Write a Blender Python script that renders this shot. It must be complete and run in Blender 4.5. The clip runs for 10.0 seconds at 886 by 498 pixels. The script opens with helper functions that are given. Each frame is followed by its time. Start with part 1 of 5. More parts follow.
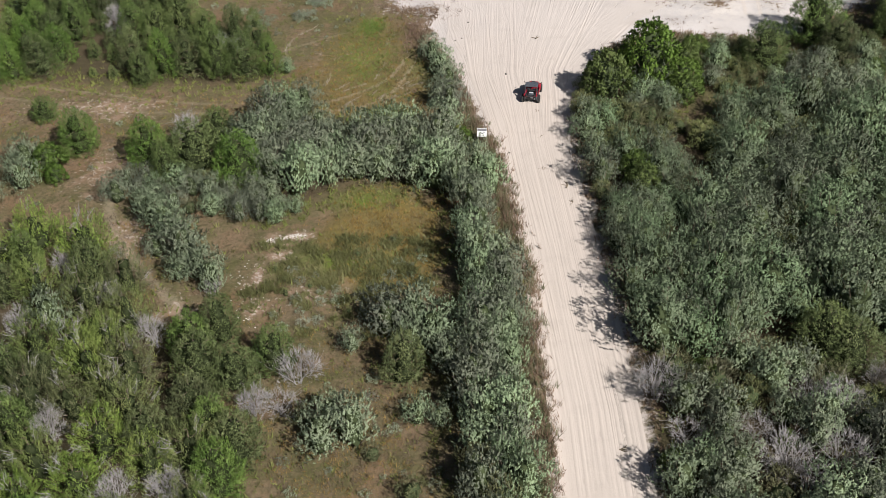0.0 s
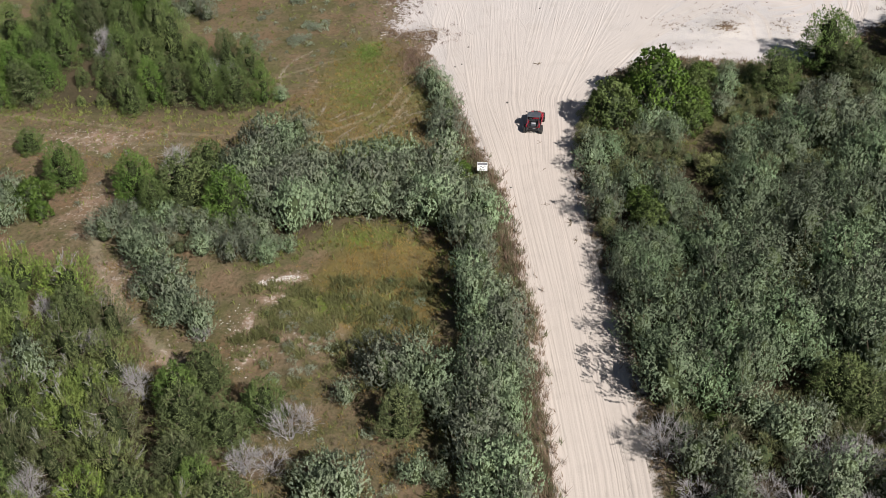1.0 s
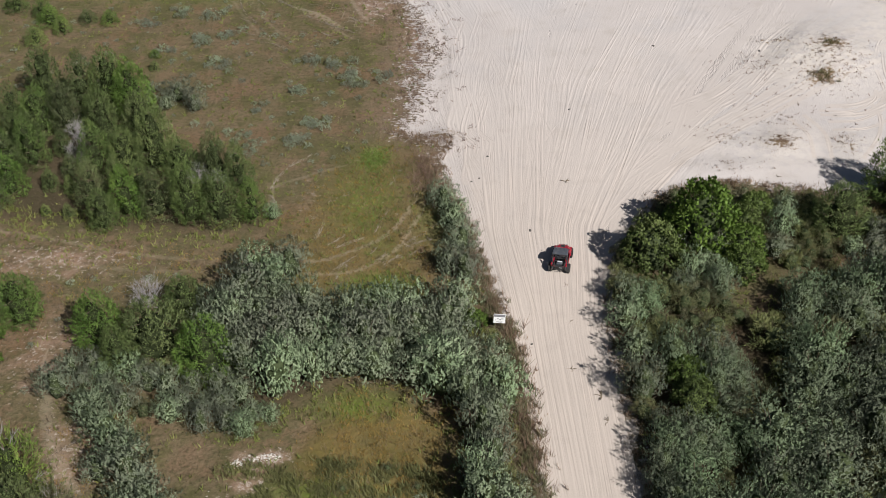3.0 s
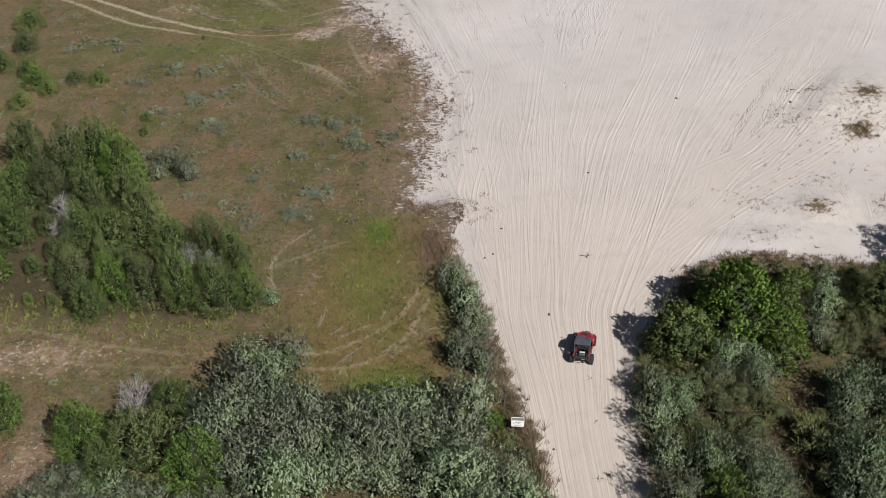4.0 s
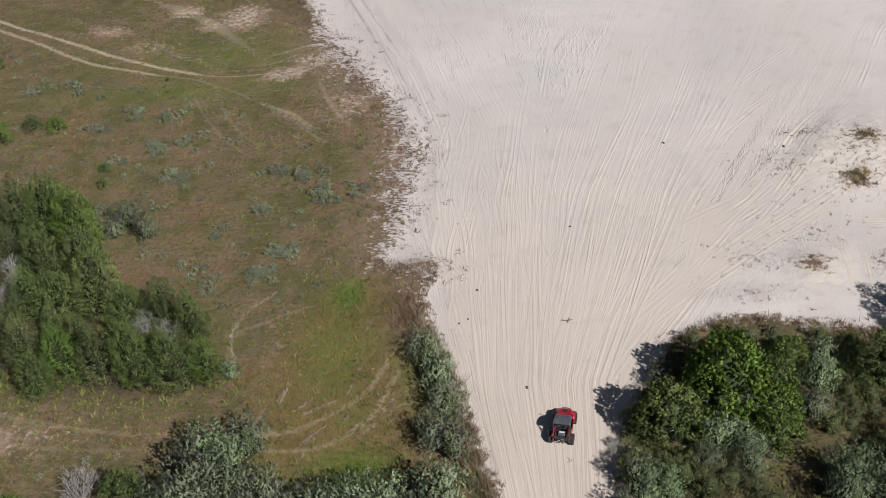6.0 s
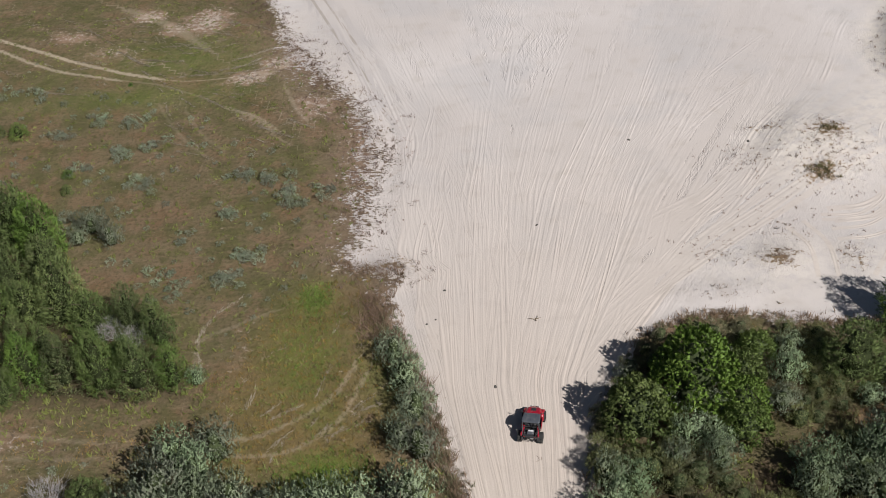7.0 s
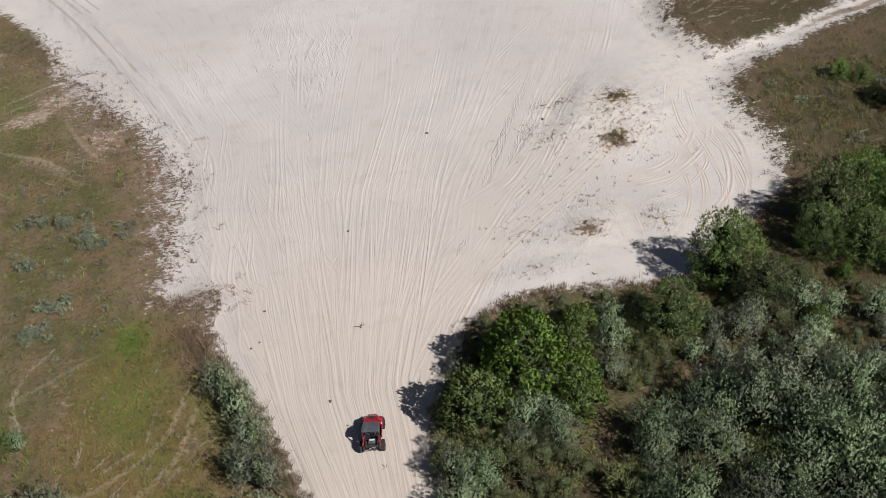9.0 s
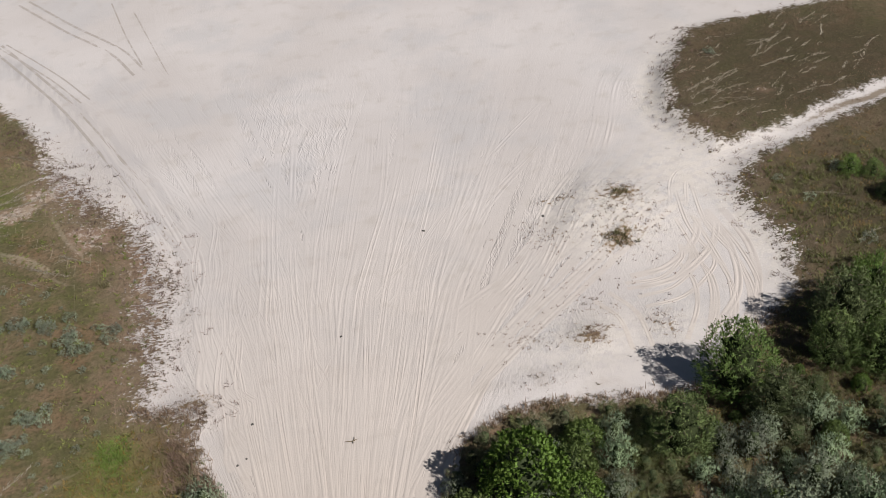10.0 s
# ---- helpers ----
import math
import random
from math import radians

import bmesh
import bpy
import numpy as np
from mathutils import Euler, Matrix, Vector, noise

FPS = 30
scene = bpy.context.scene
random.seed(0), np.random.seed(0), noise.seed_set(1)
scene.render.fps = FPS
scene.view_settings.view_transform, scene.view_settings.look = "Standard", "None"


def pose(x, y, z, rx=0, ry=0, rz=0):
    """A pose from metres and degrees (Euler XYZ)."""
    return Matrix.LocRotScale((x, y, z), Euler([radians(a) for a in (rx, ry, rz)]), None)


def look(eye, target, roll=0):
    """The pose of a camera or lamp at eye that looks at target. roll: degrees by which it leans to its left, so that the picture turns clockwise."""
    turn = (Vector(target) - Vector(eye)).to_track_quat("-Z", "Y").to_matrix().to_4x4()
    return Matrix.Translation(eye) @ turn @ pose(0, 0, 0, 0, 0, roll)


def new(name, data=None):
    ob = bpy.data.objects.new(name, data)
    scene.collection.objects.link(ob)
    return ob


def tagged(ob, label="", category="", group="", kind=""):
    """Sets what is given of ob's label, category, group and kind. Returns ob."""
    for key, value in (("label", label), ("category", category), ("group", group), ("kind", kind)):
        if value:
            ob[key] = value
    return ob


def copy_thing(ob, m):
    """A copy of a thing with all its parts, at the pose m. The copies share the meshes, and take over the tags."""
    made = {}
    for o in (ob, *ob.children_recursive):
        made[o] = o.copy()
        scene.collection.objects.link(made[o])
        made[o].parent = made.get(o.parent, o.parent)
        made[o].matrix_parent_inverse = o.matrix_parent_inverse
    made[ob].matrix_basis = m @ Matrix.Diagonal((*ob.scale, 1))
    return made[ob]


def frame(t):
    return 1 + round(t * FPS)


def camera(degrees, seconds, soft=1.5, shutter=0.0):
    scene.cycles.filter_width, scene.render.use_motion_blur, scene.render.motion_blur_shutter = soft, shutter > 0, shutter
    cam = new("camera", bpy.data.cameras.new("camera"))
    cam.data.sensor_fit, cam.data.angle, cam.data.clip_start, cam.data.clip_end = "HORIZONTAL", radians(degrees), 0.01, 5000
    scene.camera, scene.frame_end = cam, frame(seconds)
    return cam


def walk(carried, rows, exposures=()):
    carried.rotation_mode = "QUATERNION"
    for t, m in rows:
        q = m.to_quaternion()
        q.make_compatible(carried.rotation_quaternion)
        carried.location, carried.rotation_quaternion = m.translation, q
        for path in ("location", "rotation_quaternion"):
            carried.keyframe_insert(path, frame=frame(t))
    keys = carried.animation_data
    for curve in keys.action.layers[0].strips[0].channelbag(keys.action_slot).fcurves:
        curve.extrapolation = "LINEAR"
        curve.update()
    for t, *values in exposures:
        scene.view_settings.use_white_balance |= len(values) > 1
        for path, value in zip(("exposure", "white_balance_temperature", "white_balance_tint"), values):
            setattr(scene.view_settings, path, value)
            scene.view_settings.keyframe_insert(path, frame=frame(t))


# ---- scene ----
cam = camera(40.0, 10.0, 0.8)
PATH = [
    (0, (-0.853, -1.111, 54.195), (-1.93, 45.639, 16.601), -3.63),
    (0.5, (-0.698, 0.877, 54.305), (-1.832, 47.571, 16.644), -3.66),
    (1, (-0.418, 3.533, 54.472), (-1.683, 50.189, 16.768), -3.89),
    (1.5, (-0.103, 6.82, 54.606), (-1.507, 53.456, 16.882), -3.98),
    (2, (-0.068, 10.851, 54.651), (-1.473, 57.459, 16.893), -4.01),
    (2.5, (-0.144, 15.366, 54.692), (-1.53, 61.956, 16.912), -4.01),
    (3, (-0.126, 20.243, 54.8), (-2.035, 66.851, 17.064), -2.71),
    (3.2, (-0.075, 22.134, 54.813), (-2.404, 68.777, 17.142), -3.42),
    (4.3, (0.311, 31.174, 55.14), (-2.375, 77.81, 17.485), -4.45),
    (4.5, (0.479, 32.357, 55.155), (-2.214, 78.963, 17.464), -4.50),
    (5, (1.024, 34.414, 55.075), (-1.735, 81.058, 17.436), -4.66),
    (5.5, (1.534, 35.593, 54.974), (-1.206, 82.26, 17.362), -4.72),
    (5.7, (1.697, 35.836, 54.945), (-1.047, 82.505, 17.336), -4.78),
    (6.8, (2.387, 36.0, 54.582), (0.53, 82.801, 17.083), -5.14),
    (7, (2.495, 36.052, 54.546), (1.113, 82.808, 16.97), -5.11),
    (7.2, (2.554, 36.073, 54.505), (2.16, 82.798, 16.868), -7.15),
    (7.5, (2.642, 36.089, 54.425), (3.144, 82.793, 16.762), -8.32),
    (8, (2.809, 36.116, 54.345), (7.334, 82.304, 16.317), -7.26),
    (8.5, (2.672, 36.213, 54.313), (10.009, 81.817, 16.019), -6.69),
    (9, (2.872, 37.055, 54.358), (10.301, 82.624, 16.041), -6.56),
    (9.5, (3.453, 38.84, 54.424), (10.881, 84.522, 16.241), -6.62),
    (9.8, (3.932, 40.335, 54.438), (11.641, 86.925, 17.424), -6.73),
    (10, (4.25, 41.413, 54.447), (12.262, 88.801, 18.528), -6.46),
]
EXPOSURE = [(0.0, 0.69), (1.0, 0.64), (2.5, 0.48), (4.5, 0.345), (10.0, 0.35)]
walk(cam, [(t, look(eye, target, roll)) for t, eye, target, roll in PATH], EXPOSURE)

# ---- light ----
SUN_EL, SUN_AZ = radians(42), radians(-51)   # height, and bearing from +x towards +y
world = bpy.data.worlds.new("sky")
scene.world = world
world.use_nodes = True
wn = world.node_tree.nodes
sky = wn.new("ShaderNodeTexSky")
sky.sky_type, sky.sun_disc = "NISHITA", False
sky.sun_elevation, sky.sun_rotation = SUN_EL, math.pi / 2 - SUN_AZ
world.node_tree.links.new(sky.outputs[0], wn["Background"].inputs[0])
wn["Background"].inputs[1].default_value = 0.029
lamp = bpy.data.lights.new("sun", "SUN")
lamp.energy, lamp.angle, lamp.color = 5.0, radians(0.53), (1.0, 0.968, 0.935)
sun = new("sun", lamp)
sun_from = Vector((math.cos(SUN_EL) * math.cos(SUN_AZ), math.cos(SUN_EL) * math.sin(SUN_AZ), math.sin(SUN_EL)))
sun.matrix_world = look(sun_from * 300, (0, 0, 0))

# ---- small tools ----
rng = np.random.default_rng(7)


def mesh_of(name, verts, faces, mat=None, smooth=False):
    """A mesh from an array of vertices and an array of faces that all have the same number of corners."""
    verts, faces = np.asarray(verts, float).reshape(-1, 3), np.asarray(faces, int)
    me = bpy.data.meshes.new(name)
    me.vertices.add(len(verts))
    me.vertices.foreach_set("co", verts.ravel())
    n, k = faces.shape
    me.loops.add(n * k)
    me.loops.foreach_set("vertex_index", faces.ravel().astype(np.int32))
    me.polygons.add(n)
    me.polygons.foreach_set("loop_start", (np.arange(n) * k).astype(np.int32))
    me.polygons.foreach_set("loop_total", np.full(n, k, np.int32))
    me.polygons.foreach_set("use_smooth", np.full(n, smooth))
    me.update(calc_edges=True)
    if mat:
        me.materials.append(mat)
    return me


def part(name, data, material, parent, label=""):
    """Links a bmesh or mesh as one object under a thing or under a part."""
    if isinstance(data, bmesh.types.BMesh):
        me = bpy.data.meshes.new(name)
        data.to_mesh(me)
        data.free()
    else:
        me = data
    if material and not me.materials:
        me.materials.append(material)
    ob = new(name, me)
    ob.parent = parent
    if label:
        ob["label"] = label
    return ob


def node_mat(name, rough=0.8):
    mat = bpy.data.materials.new(name)
    mat.use_nodes = True
    nt = mat.node_tree
    bsdf = nt.nodes["Principled BSDF"]
    bsdf.inputs["Roughness"].default_value = rough
    bsdf.inputs["Specular IOR Level"].default_value = 0.25
    return mat, nt, bsdf


def nd(nt, kind, **sockets):
    n = nt.nodes.new("ShaderNode" + kind)
    for key, value in sockets.items():
        key = int(key[1:]) if key[0] == "i" and key[1:].isdigit() else key.replace("_", " ")
        if isinstance(value, bpy.types.NodeSocket):
            nt.links.new(value, n.inputs[key])
        else:
            n.inputs[key].default_value = value
    return n


def calc(nt, op, a, b=0.0, c=0.0):
    n = nd(nt, "Math", i0=a, i1=b, i2=c)
    n.operation = op
    return n.outputs[0]


def step(nt, x, lo, hi):
    n = nd(nt, "MapRange", Value=x, From_Min=min(lo, hi), From_Max=max(lo, hi), To_Min=0.0 if lo < hi else 1.0, To_Max=1.0 if lo < hi else 0.0)
    n.interpolation_type = "SMOOTHSTEP"
    return n.outputs[0]


def blend(nt, f, a, b):
    n = nt.nodes.new("ShaderNodeMix")
    n.data_type = "RGBA"
    for sock, value in ((n.inputs[0], f), (n.inputs[6], a), (n.inputs[7], b)):
        if isinstance(value, bpy.types.NodeSocket):
            nt.links.new(value, sock)
        else:
            sock.default_value = value if isinstance(value, float) else (*value, 1.0)
    return n.outputs[2]


def noise_of(nt, vec, scale, detail=4.0, rough=0.55):
    return nd(nt, "TexNoise", Vector=vec, Scale=scale, Detail=detail, Roughness=rough).outputs[0]


def attr(nt, name):
    n = nt.nodes.new("ShaderNodeAttribute")
    n.attribute_name = name
    return n


def place(nt):
    return nt.nodes.new("ShaderNodeNewGeometry").outputs["Position"]


# ---- materials ----
def sand_colour(nt, pos, road, tuft):
    """Pale dune sand: pinkish white in the open, creamier where wheels have packed it."""
    big = noise_of(nt, pos, 0.06, 3.0)
    mid = noise_of(nt, pos, 0.55, 5.0)
    fine = noise_of(nt, pos, 9.0, 3.0, 0.7)
    col = blend(nt, step(nt, big, 0.35, 0.65), (0.425, 0.388, 0.370), (0.468, 0.432, 0.416))
    grey = noise_of(nt, pos, 0.11, 4.0, 0.6)
    col = blend(nt, calc(nt, "MULTIPLY", step(nt, grey, 0.46, 0.64), 0.45), col, (0.366, 0.353, 0.354))
    marks = noise_of(nt, attr(nt, "flow").outputs["Vector"], 1.6, 4.0, 0.65)
    col = blend(nt, calc(nt, "MULTIPLY", attr(nt, "churn").outputs["Fac"], step(nt, marks, 0.38, 0.62)), col, (0.325, 0.305, 0.298))
    col = blend(nt, road, col, (0.430, 0.371, 0.325))
    crumb = step(nt, noise_of(nt, pos, 1.3, 5.0, 0.7), 0.36, 0.56)
    col = blend(nt, calc(nt, "MULTIPLY", crumb, attr(nt, "crust").outputs["Fac"]), col, (0.525, 0.48, 0.43))
    col = blend(nt, calc(nt, "MULTIPLY", step(nt, mid, 0.5, 0.75), 0.35), col, (0.345, 0.305, 0.268))
    col = blend(nt, calc(nt, "MULTIPLY", step(nt, fine, 0.55, 0.8), 0.25), col, (0.30, 0.265, 0.23))
    speck = step(nt, calc(nt, "ADD", noise_of(nt, pos, 2.2, 5.0, 0.7), calc(nt, "MULTIPLY", tuft, 0.30)), 0.66, 0.80)
    return blend(nt, calc(nt, "MULTIPLY", speck, step(nt, tuft, 0.04, 0.3)), col, (0.19, 0.135, 0.085))


def wheel_lines(nt, pos, cx, cy, fine):
    """Fine ridges that run out from a far point, as many wheels leave them."""
    x, y = (calc(nt, "SUBTRACT", nd(nt, "SeparateXYZ", Vector=pos).outputs[i], c) for i, c in ((0, cx), (1, cy)))
    wob = calc(nt, "MULTIPLY_ADD", noise_of(nt, pos, 0.07, 2.0), 0.05, calc(nt, "ARCTAN2", x, y))
    far = calc(nt, "SQRT", calc(nt, "MULTIPLY_ADD", x, x, calc(nt, "MULTIPLY", y, y)))
    vec = nd(nt, "CombineXYZ", X=calc(nt, "MULTIPLY", wob, fine), Y=calc(nt, "MULTIPLY", far, 0.10)).outputs[0]
    n = noise_of(nt, vec, 1.0, 3.0, 0.6)
    return calc(nt, "MULTIPLY", calc(nt, "ABSOLUTE", calc(nt, "SUBTRACT", n, 0.5)), 2.0)


def ground_material():
    mat, nt, bsdf = node_mat("dune ground", 0.95)
    bsdf.inputs["Specular IOR Level"].default_value = 0.1
    pos = place(nt)
    sd, road, green, ochre, bare, tuft, dark_turf = (attr(nt, n).outputs["Fac"] for n in ("sand", "road", "green", "ochre", "bare", "tuft", "dark_turf"))
    n1, n2, n3 = noise_of(nt, pos, 0.7, 4.0), noise_of(nt, pos, 3.5, 4.0, 0.65), noise_of(nt, pos, 0.12, 3.0)
    n7 = noise_of(nt, pos, 9.0, 4.0, 0.75)
    n8 = noise_of(nt, nd(nt, "Mapping", Vector=pos, Rotation=(0, 0, 0.5), Scale=(0.5, 1.6, 1.0)).outputs[0], 1.5, 5.0, 0.75)
    # ragged margin of the sand
    rag = attr(nt, "rag").outputs["Fac"]
    n4 = noise_of(nt, pos, 2.6, 5.0, 0.75)
    strip = attr(nt, "strip").outputs["Fac"]
    edge = calc(nt, "ADD", sd, calc(nt, "MULTIPLY", calc(nt, "SUBTRACT", n1, 0.5), calc(nt, "MULTIPLY_ADD", rag, 6.0, 1.6)))
    edge = calc(nt, "ADD", edge, calc(nt, "MULTIPLY", calc(nt, "SUBTRACT", n4, 0.5), calc(nt, "MULTIPLY_ADD", rag, 9.0, 2.2)))
    edge = calc(nt, "MULTIPLY_ADD", rag, 1.5, edge)
    fray = noise_of(nt, nd(nt, "Mapping", Vector=pos, Scale=(0.75, 1.5, 1.0)).outputs[0], 3.4, 4.0, 0.7)
    edge = calc(nt, "MULTIPLY_ADD", calc(nt, "SUBTRACT", fray, 0.5), calc(nt, "MULTIPLY", rag, 14.0), edge)
    is_sand = step(nt, edge, -0.5, 0.5)
    sand = sand_colour(nt, pos, road, tuft)
    sand = blend(nt, calc(nt, "MULTIPLY", step(nt, calc(nt, "MULTIPLY_ADD", n4, 1.2, calc(nt, "ADD", strip, -0.6)), 0.2, 0.7), 0.85), sand, (0.165, 0.125, 0.085))
    # dry turf
    turf = blend(nt, step(nt, n3, 0.35, 0.65), (0.138, 0.104, 0.063), (0.096, 0.086, 0.042))
    n5 = noise_of(nt, pos, 0.22, 4.0, 0.6)
    turf = blend(nt, calc(nt, "MULTIPLY", step(nt, n5, 0.50, 0.66), 0.85), turf, (0.152, 0.096, 0.056))
    turf = blend(nt, calc(nt, "MULTIPLY", step(nt, n5, 0.48, 0.34), 0.85), turf, (0.096, 0.094, 0.036))
    turf = blend(nt, calc(nt, "MULTIPLY", step(nt, n1, 0.45, 0.7), 0.5), turf, (0.178, 0.130, 0.088))
    n6 = noise_of(nt, pos, 0.42, 5.0, 0.65)
    turf = blend(nt, calc(nt, "MULTIPLY", step(nt, n6, 0.50, 0.62), 0.75), turf, (0.076, 0.074, 0.030))
    turf = blend(nt, calc(nt, "MULTIPLY", step(nt, n6, 0.47, 0.38), 0.65), turf, (0.162, 0.108, 0.068))
    turf = blend(nt, calc(nt, "MULTIPLY", step(nt, n2, 0.48, 0.64), 0.65), turf, (0.060, 0.054, 0.026))
    turf = blend(nt, calc(nt, "MULTIPLY", step(nt, n8, 0.52, 0.66), 0.5), turf, (0.180, 0.130, 0.084))
    turf = blend(nt, calc(nt, "MULTIPLY", step(nt, n7, 0.50, 0.66), 0.32), turf, (0.050, 0.046, 0.022))
    turf = blend(nt, calc(nt, "MULTIPLY", step(nt, n7, 0.46, 0.34), 0.25), turf, (0.205, 0.158, 0.100))
    turf = blend(nt, calc(nt, "MULTIPLY", ochre, calc(nt, "MULTIPLY_ADD", n1, 1.1, 0.05)), turf, (0.158, 0.108, 0.036))
    turf = blend(nt, calc(nt, "MULTIPLY", green, calc(nt, "MULTIPLY_ADD", n2, 1.1, 0.35)), turf, (0.100, 0.142, 0.026))
    turf = blend(nt, calc(nt, "MULTIPLY", step(nt, sd, -7.0, -1.0), calc(nt, "MULTIPLY", rag, 0.9)), turf, blend(nt, n4, (0.13, 0.092, 0.062), (0.29, 0.205, 0.155)))
    # turf darkened inside the thickets and in blots on the eastern turf
    turf = blend(nt, calc(nt, "MULTIPLY", dark_turf, 0.75), turf, (0.045, 0.036, 0.022))
    worn = step(nt, calc(nt, "ADD", calc(nt, "MULTIPLY", bare, 0.8), calc(nt, "MULTIPLY_ADD", n4, 2.6, -1.3)), 0.35, 0.7)
    turf = blend(nt, calc(nt, "MULTIPLY", step(nt, calc(nt, "ADD", bare, calc(nt, "MULTIPLY_ADD", n1, 1.0, -0.5)), 0.2, 0.6), 0.65), turf, (0.265, 0.175, 0.130))
    turf = blend(nt, calc(nt, "MULTIPLY", worn, 0.85), turf, (0.38, 0.325, 0.28))
    for side in ("a", "b"):
        off = calc(nt, "ABSOLUTE", attr(nt, "trail_" + side).outputs["Fac"])
        worn = step(nt, calc(nt, "ADD", off, calc(nt, "MULTIPLY_ADD", n4, 3.6, -1.8)), 1.3, 0.3)
        turf = blend(nt, calc(nt, "MULTIPLY", worn, attr(nt, "wear_" + side).outputs["Fac"]), turf, (0.36, 0.30, 0.225))
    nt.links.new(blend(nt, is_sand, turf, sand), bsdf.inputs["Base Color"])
    # relief: turf tussocks, wheel streaks along the drive
    uv = attr(nt, "flow").outputs["Vector"]
    streak = nd(nt, "TexNoise", Vector=uv, Scale=1.0, Detail=5.0, Roughness=0.65).outputs[0]
    rip = noise_of(nt, pos, 6.0, 3.0, 0.7)
    h_sand = calc(nt, "ADD", calc(nt, "MULTIPLY", streak, calc(nt, "MULTIPLY", attr(nt, "streaky").outputs["Fac"], 0.20)), calc(nt, "MULTIPLY", rip, 0.012))
    many = calc(nt, "ADD", wheel_lines(nt, pos, 6.0, 62.0, 190.0), calc(nt, "ADD", wheel_lines(nt, pos, -14.0, 60.0, 230.0), wheel_lines(nt, pos, 26.0, 58.0, 230.0)))
    ploughed = calc(nt, "MULTIPLY", attr(nt, "fan").outputs["Fac"], step(nt, noise_of(nt, pos, 0.2, 3.0), 0.28, 0.6))
    h_sand = calc(nt, "MULTIPLY_ADD", many, calc(nt, "MULTIPLY", ploughed, 0.13), h_sand)
    h_sand = calc(nt, "ADD", h_sand, calc(nt, "MULTIPLY", n4, calc(nt, "MULTIPLY", calc(nt, "MULTIPLY_ADD", rag, 0.5, tuft), 0.42)))
    h_turf = calc(nt, "MULTIPLY_ADD", n7, 0.06, calc(nt, "MULTIPLY_ADD", n2, 0.16, calc(nt, "MULTIPLY_ADD", n1, 0.20, calc(nt, "MULTIPLY_ADD", n6, 0.20, -0.28))))
    mix = calc(nt, "ADD", calc(nt, "MULTIPLY", h_sand, is_sand), calc(nt, "MULTIPLY", h_turf, calc(nt, "SUBTRACT", 1.0, is_sand)))
    bump = nd(nt, "Bump", Height=mix, Strength=0.8, Distance=1.0)
    nt.links.new(bump.outputs[0], bsdf.inputs["Normal"])
    return mat


def track_material(name="rutted sand", damp=0.0):
    mat, nt, bsdf = node_mat(name, 0.95)
    bsdf.inputs["Specular IOR Level"].default_value = 0.1
    pos = place(nt)
    col = sand_colour(nt, pos, attr(nt, "road").outputs["Fac"], attr(nt, "tuft").outputs["Fac"])
    if damp:
        col = blend(nt, calc(nt, "MULTIPLY", step(nt, noise_of(nt, pos, 0.8, 4.0, 0.7), 0.28, 0.55), damp), col, (0.275, 0.243, 0.212))
    nt.links.new(col, bsdf.inputs["Base Color"])
    bump = nd(nt, "Bump", Height=noise_of(nt, pos, 7.0, 3.0, 0.7), Strength=0.5, Distance=0.03)
    nt.links.new(bump.outputs[0], bsdf.inputs["Normal"])
    return mat


def leaf_material(name, dark, mid, light, hue=0.476, rough=0.5, through_leaf=0.16, gloss=0.3, vary=1.0, mottle=0.9):
    """Leaves whose colour changes from leaf to leaf and from plant to plant."""
    mat, nt, bsdf = node_mat(name, rough)
    bsdf.inputs["Specular IOR Level"].default_value = gloss
    geo = nt.nodes.new("ShaderNodeNewGeometry")
    isl = geo.outputs["Random Per Island"]
    own = nt.nodes.new("ShaderNodeObjectInfo").outputs["Random"]
    ramp = nt.nodes.new("ShaderNodeValToRGB")
    els = ramp.color_ramp.elements
    els[0].position, els[0].color = 0.0, (*dark, 1)
    els[1].position, els[1].color = 1.0, (*light, 1)
    e = els.new(0.55)
    e.color = (*mid, 1)
    patch = noise_of(nt, geo.outputs["Position"], 0.7, 3.0)
    wide = noise_of(nt, geo.outputs["Position"], 0.13, 2.0)
    tone = calc(nt, "ADD", calc(nt, "MULTIPLY_ADD", patch, mottle, -0.5 * mottle), calc(nt, "MULTIPLY_ADD", wide, 1.0, -0.4))
    nt.links.new(calc(nt, "ADD", calc(nt, "MULTIPLY_ADD", isl, 0.26, 0.27), tone), ramp.inputs[0])
    hsv = nd(nt, "HueSaturation", Color=ramp.outputs[0], Hue=calc(nt, "MULTIPLY_ADD", own, 0.032 * vary, hue),
             Saturation=calc(nt, "MULTIPLY_ADD", own, 0.3 * vary, 0.89 - 0.15 * vary), Value=calc(nt, "MULTIPLY_ADD", own, 0.45 * vary, 1.02 - 0.22 * vary))
    col = hsv.outputs[0]
    nt.links.new(col, bsdf.inputs["Base Color"])
    tr = nd(nt, "BsdfTranslucent", Color=col)
    mix = nd(nt, "MixShader", Fac=through_leaf, i1=bsdf.outputs[0], i2=tr.outputs[0])
    nt.links.new(mix.outputs[0], nt.nodes["Material Output"].inputs[0])
    return mat


def bark_material(name, a, b, scale=5.0):
    mat, nt, bsdf = node_mat(name, 0.9)
    pos = place(nt)
    nt.links.new(blend(nt, noise_of(nt, pos, scale, 4.0), a, b), bsdf.inputs["Base Color"])
    bsdf.inputs["Specular IOR Level"].default_value = 0.05
    return mat


